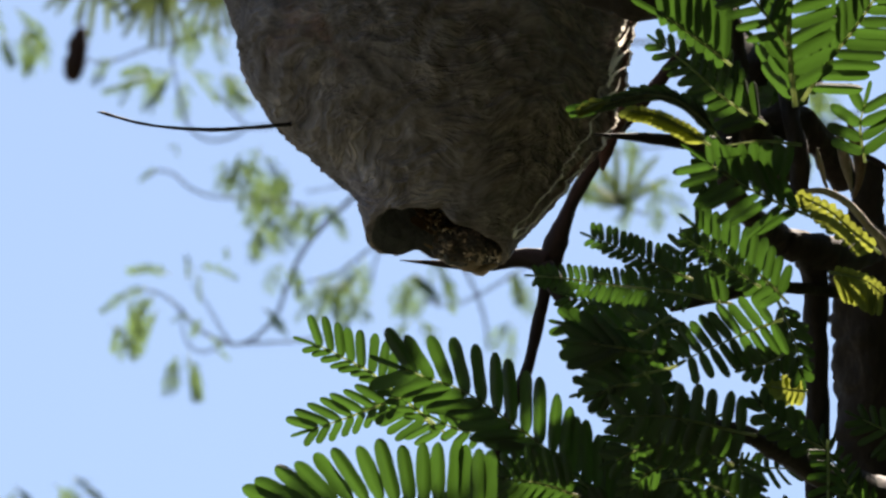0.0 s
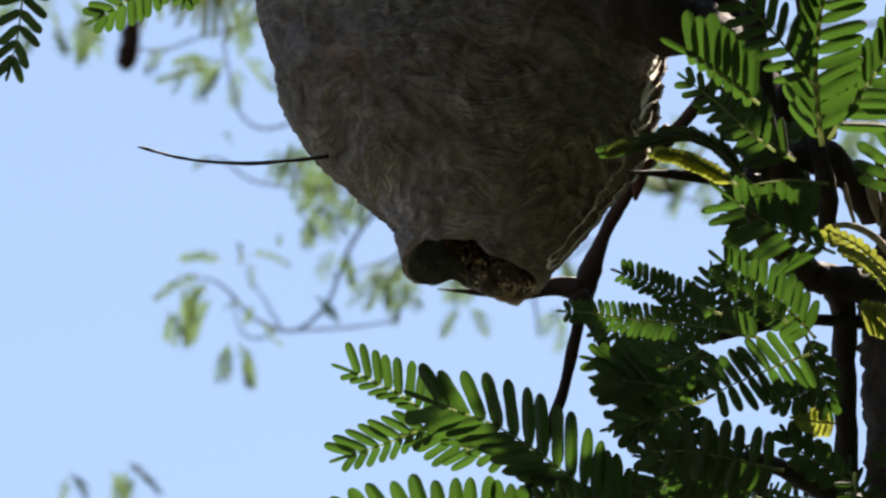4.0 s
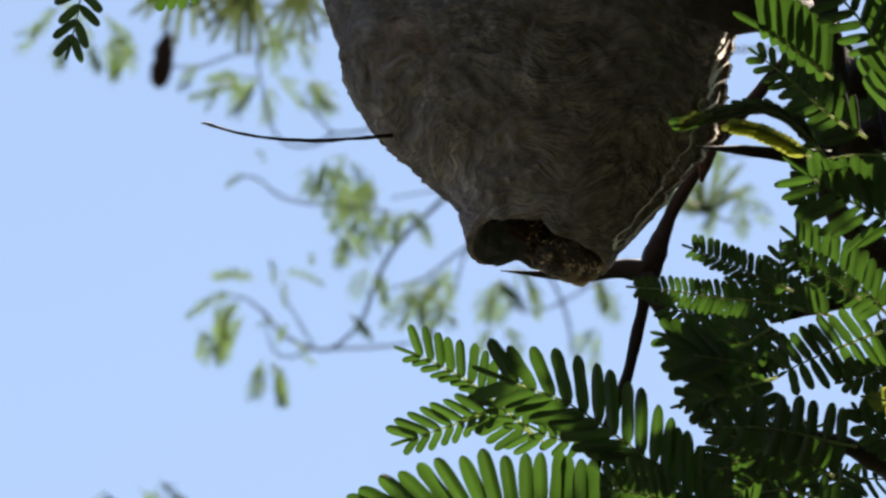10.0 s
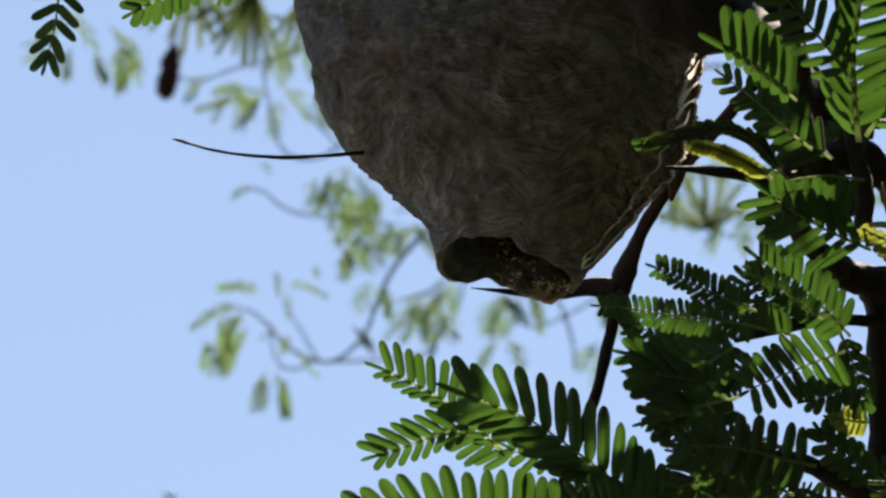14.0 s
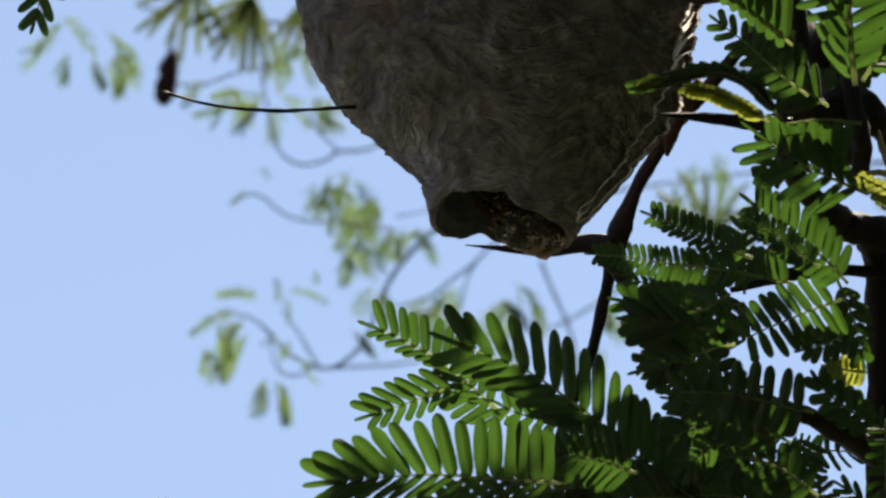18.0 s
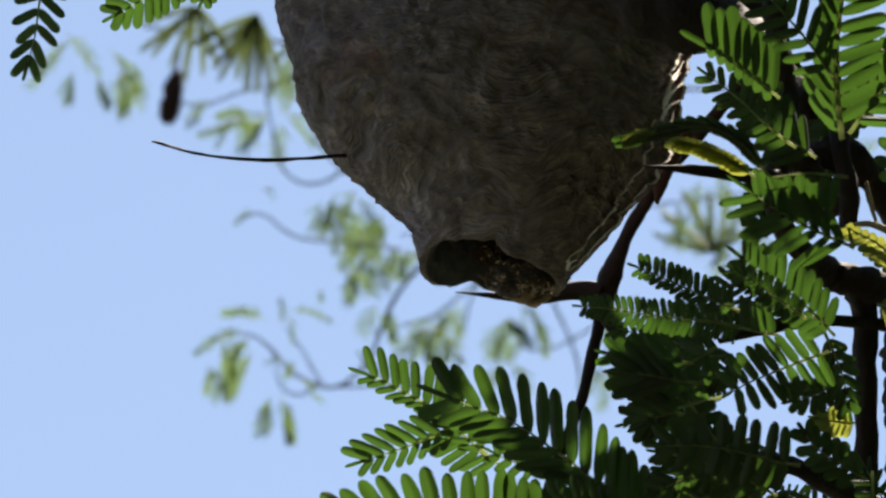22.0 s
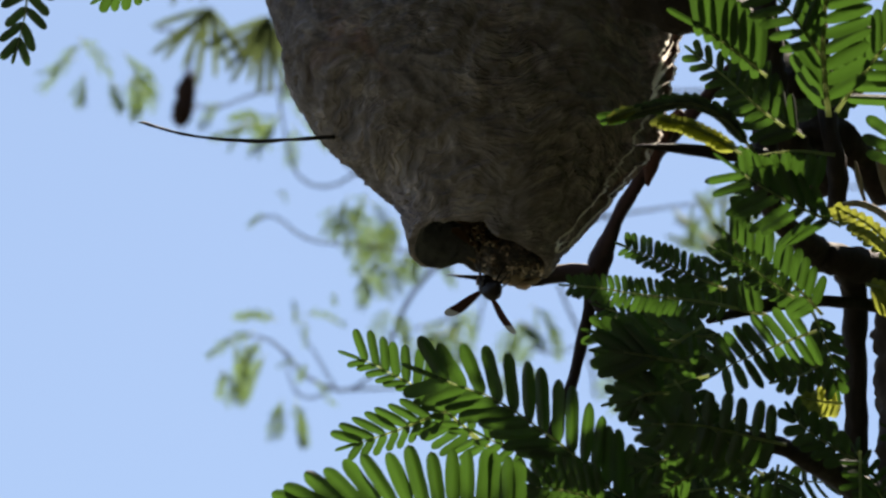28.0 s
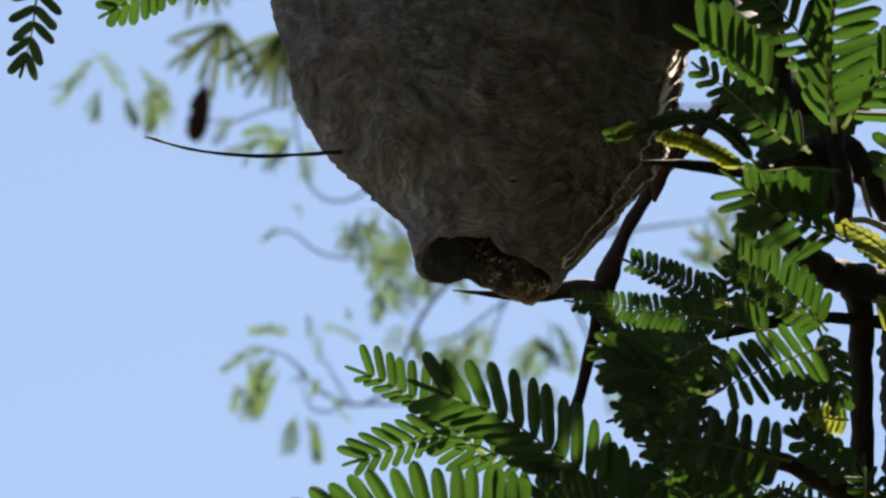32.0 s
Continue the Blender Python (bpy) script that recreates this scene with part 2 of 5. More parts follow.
def link(name, bm, material, parent=None, label="", smooth=True):
    me = bpy.data.meshes.new(name)
    bm.to_mesh(me)
    bm.free()
    me.materials.append(material)
    if smooth:
        for poly in me.polygons:
            poly.use_smooth = True
    ob = new(name, me)
    if parent is not None:
        ob.parent = parent
    if label:
        tagged(ob, label)
    return ob


def part(name, bm, material, parent, label=""):
    return link(name, bm, material, parent, label)


def spline(points, steps):
    """Points along a smooth line through the given ones (Catmull-Rom)."""
    pts = [Vector(p) for p in points]
    pts = [pts[0] * 2 - pts[1], *pts, pts[-1] * 2 - pts[-2]]
    out = []
    for i in range(1, len(pts) - 2):
        a, b, c, d = pts[i - 1 : i + 3]
        for k in range(steps):
            t = k / steps
            out.append(0.5 * (2 * b + (c - a) * t + (2 * a - 5 * b + 4 * c - d) * t * t + (3 * b - a - 3 * c + d) * t ** 3))
    out.append(pts[-2].copy())
    return out


def tube(bm, line, radii, sides=8, rough=0.0, seed=0):
    """A closed tube along a line; radii in metres, one for each end or point."""
    n = len(line)
    if len(radii) != n:
        xs = np.linspace(0, 1, len(radii))
        radii = np.interp(np.linspace(0, 1, n), xs, radii)
    side = None
    rings = []
    for i, p in enumerate(line):
        d = (line[min(i + 1, n - 1)] - line[max(i - 1, 0)]).normalized()
        if side is None:
            side = d.orthogonal().normalized()
        side = (side - d * side.dot(d)).normalized()
        up = d.cross(side)
        ring = []
        for k in range(sides):
            a = 2 * math.pi * k / sides
            r = radii[i]
            if rough:
                r *= 1 + rough * (0.8 * noise.noise(p * 130 + Vector((math.cos(a) * 1.4, math.sin(a) * 1.4, seed))) + 0.6 * noise.noise(p * 420 + Vector((math.cos(a) * 3, math.sin(a) * 3, seed))))
            ring.append(bm.verts.new(p + (side * math.cos(a) + up * math.sin(a)) * r))
        rings.append(ring)
    for a, b in zip(rings, rings[1:]):
        for k in range(sides):
            bm.faces.new((a[k], a[(k + 1) % sides], b[(k + 1) % sides], b[k]))
    bm.faces.new(rings[0][::-1])
    bm.faces.new(rings[-1])
    return bm


def limb(name, points, radii_mm, material, parent, steps=6, sides=9, rough=0.18, label=""):
    line = spline([site(p) for p in points], steps)
    return part(name, tube(bmesh.new(), line, [r / 1000 for r in radii_mm], sides, rough, len(points)), material, parent, label)


# ---- leaflets ----
def leaflet_mesh(name, pointed, cup, bend, seed):
    """An oblong leaflet of unit length along y and unit width along x, folded a little along its midrib."""
    rnd = random.Random(seed)
    rows, cols = 11, 5
    bm = bmesh.new()
    grid = []
    for i in range(rows):
        t = i / (rows - 1)
        t = 0.5 - 0.5 * math.cos(math.pi * t)
        y = t
        half = 0.5 * (1 - abs(2 * t - 1.0) ** (5.5 if not pointed else 3.5)) ** 0.5
        if i == 0:
            half = 0.34
        if i == rows - 1:
            half = 0.05
        half *= 1 + rnd.uniform(-0.05, 0.05)
        line = []
        for j in range(cols):
            s = 2 * j / (cols - 1) - 1
            line.append(bm.verts.new((s * half, y, cup * (abs(s) - 0.4) * half * 0.6 - bend * (t - 0.3) ** 2)))
        grid.append(line)
    for a, b in zip(grid, grid[1:]):
        for j in range(cols - 1):
            bm.faces.new((a[j], a[j + 1], b[j + 1], b[j]))
    me = bpy.data.meshes.new(name)
    bm.to_mesh(me)
    bm.free()
    for poly in me.polygons:
        poly.use_smooth = True
    return me


LEAFLETS = {}
SHADED = []   # places to be kept out of the sun by added leaf sprays
SUNLIT = []   # places left open to the sun between those sprays


def leaflet_of(material, k):
    key = (material.name, k)
    if key not in LEAFLETS:
        me = leaflet_mesh("leaflet", k == 2, (0.5, 0.25, 0.35, -0.1)[k], (0.02, 0.1, 0.05, 0.14)[k], k)
        me.materials.append(material)
        LEAFLETS[key] = me
    return LEAFLETS[key]


def pinna(parent, line_pts, pairs, long_a, long_b, wide, material=None, lean=70, tip_lean=35, lean_b=None, tilt_a=10, tilt_b=10, stalk=0.45,
          taper=0.75, jitter=6, start=0.06, label="", face=0.0, terminal=True, seed=1, base_name="leaf", wide_b=None, ramp=0.62, crowd=1.0, shade=(), sun=()):
    """One feather of a twice-feathered leaf: a stalk from its base to its tip, with pairs of leaflets.
    long_a and long_b: the leaflets' length in mm on either side of the way to the tip; tilt: degrees out of the picture
    plane;
    ramp: from where on they lean forward; crowd: how much closer they stand at the base than at the tip;
    shade: stretches of it (from, to, mm off the stalk on the first side) that added sprays shade; sun: those left open
    to the sun."""
    material = material or LEAF
    rnd = random.Random(seed)
    line = spline([site(p) for p in line_pts], 10)
    stem = part(base_name, tube(bmesh.new(), line, [stalk / 1000, stalk / 2500], 6), RACHIS, parent, label)
    n = len(line)
    leng = [0.0]
    for a, b in zip(line, line[1:]):
        leng.append(leng[-1] + (b - a).length)
    eye = AHEAD
    for i in range(pairs):
        f = start + (1 - start) * ((i + 0.5) / pairs) ** crowd
        s = f * leng[-1]
        k = max(j for j in range(n - 1) if leng[j] <= s)
        q = (s - leng[k]) / max(leng[k + 1] - leng[k], 1e-9)
        at = line[k].lerp(line[k + 1], q)
        d = (line[k + 1] - line[k]).normalized()
        out = eye.cross(d).normalized()          # in the picture plane, to the left of the way
        nrm = d.cross(out).normalized()
        for f0, f1, off in shade:
            if f0 <= f <= f1:
                SHADED.append(at + out * off / 1000)
        for f0, f1, off in sun:
            if f0 <= f <= f1:
                SUNLIT.append(at + out * off / 1000)
        if face:
            out = (Matrix.Rotation(radians(face), 3, d) @ out)
            nrm = (Matrix.Rotation(radians(face), 3, d) @ nrm)
        size = 1 - (1 - taper) * abs(2 * f - 0.9) ** 2 if f > 0.45 else 1 - (1 - taper) * 0.6 * abs(2 * f - 0.9) ** 2
        for sign, length, tilt, ln0, broad in ((1, long_a, tilt_a, lean, wide), (-1, long_b, tilt_b, lean_b or lean, wide_b or wide)):
            if length <= 0:
                continue
            ang = radians(ln0 + (min(tip_lean, ln0) - ln0) * max(0, f - ramp) / (1 - ramp) + rnd.uniform(-jitter, jitter))
            o = Matrix.Rotation(radians(tilt + rnd.uniform(-jitter, jitter)) * sign, 3, d) @ (out * sign)
            yv = (d * math.cos(ang) + o * math.sin(ang)).normalized()
            zv = (nrm - yv * nrm.dot(yv)).normalized()
            zv = Matrix.Rotation(radians(rnd.uniform(-9, 9)), 3, yv) @ zv
            xv = yv.cross(zv)
            ln = length * size * rnd.uniform(0.93, 1.06) / 1000
            wd = broad * (0.8 + 0.2 * size) * (1 + (crowd - 1) * (f - 0.5)) * rnd.uniform(0.92, 1.06) / 1000
            ob = new("leaflet", leaflet_of(material, rnd.randrange(4)))
            ob.parent = stem
            m = Matrix((xv * wd, yv * ln, zv * ln)).transposed().to_4x4()
            m.translation = at
            ob.matrix_basis = m
    if terminal:
        d = (line[-1] - line[-3]).normalized()
        out = eye.cross(d).normalized()
        nrm = d.cross(out)
        ob = new("leaflet", leaflet_of(material, 1))
        ob.parent = stem
        ln = max(long_a, long_b) * 0.6 / 1000
        m = Matrix((out * wide / 1000 * 0.4, d * ln, nrm * ln)).transposed().to_4x4()
        m.translation = line[-1]
        ob.matrix_basis = m
    return stem


# ---- ground ----
def ground():
    bm = bmesh.new()
    cuts = [-1500, -300, -80, -30, -14, -8, -5, -3, -1.5, 0, 1.5, 3, 5, 8, 14, 30, 80, 300, 1500]
    vs = [[bm.verts.new((x, y, 0.0 if abs(x) + abs(y) < 1 else 0.05 * noise.noise(Vector((x, y, 0)) * 0.3))) for x in cuts] for y in cuts]
    for a, b in zip(vs, vs[1:]):
        for j in range(len(cuts) - 1):
            bm.faces.new((a[j], a[j + 1], b[j + 1], b[j]))
    ob = link("ground", bm, SOIL)
    tagged(ob, "dark grassy earth and leaf litter under the trees", "ground", kind="structure")


ground()


# ---- the wasp nest ----
def nest():
    top = new("wasp_nest")
    tagged(top, "grey papery wasp nest with a fibrous wrinkled envelope", "wasp nest")
    # levels from the mouth up: left edge, right edge at that height
    levels = [((-15, 24.7, 0), (24.1, 21.1, 0)), ((-15.7, 29.4, 0), (28.4, 26.4, 0)), ((-17.5, 35.5, 0), (36.7, 35.1, 0)), ((-21.2, 41.9, 0), (43, 42.4, 0)),
              ((-26, 46.7, 0), (47.3, 46.9, 0)), ((-33.3, 53.8, 0), (51.2, 54, 0)), ((-41.1, 61.5, 0), (53.4, 61.7, 0)), ((-46.8, 69.2, 0), (54.6, 69.5, 0)),
              ((-50.1, 75.7, 0), (55.4, 76, 0)), ((-51, 83.1, 0), (56.2, 83.4, 0)), ((-53.8, 92.4, 0), (58, 92.7, 0)), ((-55.1, 103.2, 0), (59.9, 103.6, 0)),
              ((-51.6, 117.2, 0), (59.8, 117.5, 0)), ((-43.1, 131.1, 0), (52.8, 131.4, 0)), ((-27.7, 143.5, 0), (38.9, 143.7, 0)), ((-7.6, 150.6, 0), (21.8, 150.6, 0))]
    keys = []
    for a, b in levels:
        v = (a[1] + b[1]) / 2
        keys.append(((a[0] + b[0]) / 2, v, (b[0] - a[0]) / 2, (a[1] - b[1]) / 2 / max(1, (b[0] - a[0]) / 2)))
    v0 = keys[0][1]
    line = spline([(k[0], k[1], k[2]) for k in keys], 14)
    tilts = np.interp(np.linspace(0, len(keys) - 1, len(line)), range(len(keys)), [k[3] for k in keys])
    sides = 320
    # how far the paper is gnawed up, in mm, from one side of the mouth to the other: a wide hole and a low lip
    RIM_NEAR = (-1, -0.94, -0.76, -0.5, -0.17, 0.06, 0.18, 0.26, 0.45, 0.77, 1), (2.5, 4.6, 5.8, 5.1, 4.9, 5.3, 2.2, 0.4, 0.6, -0.4, -0.6)
    RIM_FAR = (-1, -0.94, -0.76, -0.6, -0.33, -0.24, -0.09, 0.14, 0.34, 0.54, 0.69, 0.93, 1), (0, 0, 0.3, 1.3, 4.0, 4.4, 3.0, 1.6, 0.3, -1.0, -1.8, -1.1, -0.6)
    bm = bmesh.new()
    rings = []
    heights = len(line)

    def at_ring(c, tl, a, grow=0.0):
        mid = site((c.x, c.y, 40 + (c.y - v0) * math.tan(RISE)))
        way = Vector((math.cos(a), 0.92 * math.sin(a), -math.cos(a) * tl))
        return mid + way * (c.z + grow) / 1000, way

    for i, (c, tl) in enumerate(zip(line, tilts)):
        ring = []
        for k in range(sides):
            a = 2 * math.pi * k / sides
            p, way = at_ring(c, tl, a)
            # lumps, then overlapping wrinkled strands
            lump = 0.0026 * noise.noise(p * 30) + 0.0014 * noise.noise(p * 70)
            warp = Vector((noise.noise(p * 60), noise.noise(p * 60 + Vector((9, 3, 1))), noise.noise(p * 60 + Vector((2, 7, 5))))) * 0.012
            q = p + warp
            strand = 0.0026 * (0.5 - abs(noise.noise(Vector((q.x * 120, q.y * 120, q.z * 260))))) + 0.0008 * noise.noise(q * 300)
            fade = min(1.0, 0.2 + i / 40)
            p = p + way.normalized() * (lump + strand) * fade
            # an uneven rim: drawn up over the hole at the front and one side, lower at the other
            low = max(0.0, 1 - i / 26)
            near = min(1.0, max(0.0, 0.5 - 2 * math.sin(a)))
            near = near * near * (3 - 2 * near)
            rim = near * np.interp(math.cos(a), RIM_NEAR[0], RIM_NEAR[1]) + (1 - near) * np.interp(math.cos(a), RIM_FAR[0], RIM_FAR[1])
            p.z += low * (0.001 * rim + 0.0009 * noise.noise(Vector((math.cos(a) * 5, math.sin(a) * 5, 0))))
            ring.append(bm.verts.new(p))
        rings.append(ring)
    for a, b in zip(rings, rings[1:]):
        for k in range(sides):
            bm.faces.new((a[k], a[(k + 1) % sides], b[(k + 1) % sides], b[k]))
    bm.faces.new(rings[-1])
    # the inner wall, layered, so that the paper has thickness at the mouth
    inner = []
    for i in range(0, 44, 2):
        inner.append([bm.verts.new(rings[i][k].co.lerp(site((line[i].x, line[i].y, 40 + (line[i].y - v0) * math.tan(RISE))), 0.06 + 0.05 * (i > 10) + 0.03 * (i % 4 == 0) + 0.004 * i)) for k in range(sides)])
    for k in range(sides):
        j = (k + 1) % sides
        bm.faces.new((rings[0][j], rings[0][k], inner[0][k], inner[0][j]))
    surface = [[v.co.copy() for v in ring] for ring in rings]
    wall = bmesh.new()
    inner = [[wall.verts.new(v.co) for v in ring] for ring in inner]
    for a, b in zip(inner, inner[1:]):
        for k in range(sides):
            wall.faces.new((a[(k + 1) % sides], a[k], b[k], b[(k + 1) % sides]))
    part("inner_wall", wall, COMB, top, "dark layered inner wall of the mouth")
    part("envelope", bm, PAPER, top)
    # comb across the inside
    c = line[40]
    mid = site((c.x, c.y, 40 + (c.y - v0) * math.tan(RISE)))
    bm = bmesh.new()
    bmesh.ops.create_cone(bm, cap_ends=True, segments=40, radius1=c.z / 1000 * 0.8, radius2=c.z / 1000 * 0.8, depth=0.003, matrix=Matrix.Translation(mid))
    part("comb", bm, COMB, top, "dark brood comb inside the mouth")
    # the ragged lip of comb and chewed paper that half fills the mouth
    bm = bmesh.new()
    bmesh.ops.create_icosphere(bm, subdivisions=5, radius=1)
    mid = site((14.6, 23.8, 46))
    for v in bm.verts:
        d = v.co.normalized()
        p = mid + Vector((d.x * 0.0108, d.y * 0.0095, d.z * 0.0056 - d.x * 0.0004))
        p += d * (0.0020 * noise.noise(p * 160) + 0.0016 * abs(noise.noise(p * 420)) + 0.0005 * noise.noise(p * 1100))
        v.co = p
    part("lip", bm, LIP, top, "ragged brown lip of chewed comb")
    rnd = random.Random(6)
    c, tl = line[0], tilts[0]
    for j in range(26):
        bm = bmesh.new()
        a0 = rnd.uniform(-0.2, 1.0)
        a1 = a0 + rnd.uniform(0.35, 0.9)
        shrink, rise, broad = rnd.uniform(0.6, 1.0), rnd.uniform(-0.0012, 0.0022), rnd.uniform(0.0004, 0.0011)
        prev = None
        for i in range(15):
            t = i / 14
            a = a0 + (a1 - a0) * t
            p, way = at_ring(c, tl, a, (shrink - 1) * c.z)
            p.z += 0.001 * np.interp(math.cos(a), RIM_FAR[0], RIM_FAR[1]) + rise + 0.0012 * noise.noise(Vector((a * 4, j, 0)))
            half = broad * (0.3 + math.sin(math.pi * t)) * (1 + 0.5 * noise.noise(Vector((a * 22, j * 3, 1))))
            row = [bm.verts.new(p + Vector((0, 0, half))), bm.verts.new(p - way * 0.0007), bm.verts.new(p - Vector((0, 0, half)))]
            if prev:
                for k in range(2):
                    bm.faces.new((prev[k], row[k], row[k + 1], prev[k + 1]))
            prev = row
        part("lip_shred", bm, SHRED, top, "tan shred of chewed paper at the mouth")
    # layers of the envelope torn loose: each fold stands off the paper and ends in a thin edge painted sunlit pale
    for inset, high, edge, first, last, seed in ((4.0, 2.4, 0.9, 8, 82, 1), (3.8, 2.4, 0.9, 88, 134, 8), (0.7, 1.9, 0.9, 6, 138, 5)):
        fold, rim = bmesh.new(), bmesh.new()
        prev = None
        for i in range(first, last):
            c = line[i]
            wave = noise.noise(Vector((i * 0.09, seed, 0))) + 0.4 * noise.noise(Vector((i * 0.45, seed, 4)))
            a = -math.acos(1 - (inset * (0.4 + 0.6 * min(1.0, i / 65)) + 0.5 * wave) / c.z)
            ends = min(1.0, (i - first) / 8, (last - 1 - i) / 8)
            h = 0.001 * high * (0.3 + 0.7 * min(1.0, i / 55)) * (0.25 + 0.75 * ends) * max(0.25, 0.8 + 0.45 * noise.noise(Vector((i * 0.15, seed, 2))) + 0.25 * noise.noise(Vector((i * 0.7, seed, 7))))
            e = 0.001 * edge * max(0.15, 0.7 + 1.1 * noise.noise(Vector((i * 0.24, seed, 9))) + 0.5 * noise.noise(Vector((i * 0.9, seed, 3))))
            way = at_ring(c, tilts[i], a)[1].normalized()
            k = a / (2 * math.pi) * sides
            p = surface[i][math.floor(k) % sides].lerp(surface[i][math.ceil(k) % sides], k - math.floor(k)) - way * 0.0006
            curl = Vector((0.25, -0.97, 0)) * 0.0006 * noise.noise(p * 300)
            tip = p + way * (h + 0.0006) + curl
            row = [fold.verts.new(p), fold.verts.new(p.lerp(tip, 0.5) + curl * 0.5), fold.verts.new(tip)]
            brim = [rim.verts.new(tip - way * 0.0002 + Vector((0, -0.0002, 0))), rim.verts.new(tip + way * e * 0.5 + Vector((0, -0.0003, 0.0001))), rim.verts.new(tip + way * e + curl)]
            if prev:
                for k in range(2):
                    fold.faces.new((prev[0][k], row[k], row[k + 1], prev[0][k + 1]))
                    rim.faces.new((prev[1][k], brim[k], brim[k + 1], prev[1][k + 1]))
            prev = row, brim
        layer = part("paper_fold", fold, PAPER, top)
        part("fold_edge", rim, SUNLIT_EDGE, layer, "torn paper edge, its sunlight painted as pale colour")
    # tufts of torn paper in the same sunlit colour: foot, tip, breadth in mm
    rnd = random.Random(8)
    for foot, tip, broad in (((51.5, 66, 36), (56.6, 71.5, 34), 1.5), ((52, 69, 38), (57.6, 76.5, 36), 1.6), ((52.5, 72, 38), (57.0, 79.5, 40), 1.4), ((51, 63, 34), (55.0, 68.6, 32), 1.2),
                             ((53, 75, 40), (57.8, 82.5, 38), 1.4), ((25.2, 24.6, 32), (26.6, 28.6, 26), 0.9), ((25.6, 24.8, 32), (29.0, 27.6, 27), 0.8)):
        bm = bmesh.new()
        bow = Vector((rnd.uniform(-1, 1), rnd.uniform(-1, 1), -1.5))
        pts = spline([site(foot), site((Vector(foot) + Vector(tip)) / 2 + bow), site(tip)], 7)
        prev = None
        for i, p in enumerate(pts):
            t = i / (len(pts) - 1)
            half = 0.0005 * broad * (0.6 + 0.4 * math.sin(3 * t)) * (1 + 0.8 * noise.noise(p * 900)) * (1.15 - t)
            side = (RIGHT * 0.6 - UP * 0.7 + AHEAD * 0.4 * math.sin(5 * t + broad)).normalized()
            row = [bm.verts.new(p - side * half), bm.verts.new(p - AHEAD * half * 0.4), bm.verts.new(p + side * half)]
            if prev:
                for k in range(2):
                    bm.faces.new((prev[k], row[k], row[k + 1], prev[k + 1]))
            prev = row
        part("paper_tuft", bm, SUNLIT_EDGE, top, "tuft of torn paper, painted sunlit pale")
    # bright tan chips that stand in for glints of light in the mouth
    bm = bmesh.new()
    for (x, y, w, rx, ry, rw, count) in ((4.2, 30.2, 36, 2.0, 2.2, 3, 16), (7.6, 27.2, 34, 2.2, 1.4, 3, 12), (14, 21.2, 36, 6.5, 1.6, 5, 14), (19.5, 19.4, 32, 4.5, 1.2, 4, 34)):
        for k in range(count):
            p = site((x + rnd.gauss(0, rx * 0.6), y + rnd.gauss(0, ry * 0.6), w + rnd.gauss(0, rw * 0.6)))
            u = Vector((rnd.gauss(0, 1), rnd.gauss(0, 1), rnd.gauss(0, 0.5))).normalized()
            v = u.cross(Vector((rnd.gauss(0, 1), rnd.gauss(0, 1), rnd.gauss(0, 1)))).normalized()
            l, b = rnd.uniform(0.0003, 0.0010), rnd.uniform(0.00012, 0.0003)
            vs = [bm.verts.new(p + u * l * cu + v * b * cv + u.cross(v) * 0.0001 * cn) for cu, cv, cn in ((-0.5, -1, 0), (0.5, -0.6, 1), (0.6, 0.7, 0), (-0.4, 1, 1))]
            bm.faces.new(vs)
    part("chewed_comb", bm, GLINT, top, "tan chips that paint glints in the mouth")
    return top


nest()


# ---- the acacia that carries the nest ----
ACACIA = new("acacia_tree")
tagged(ACACIA, "thorny acacia with dark stems and green feathery leaves", "tree")


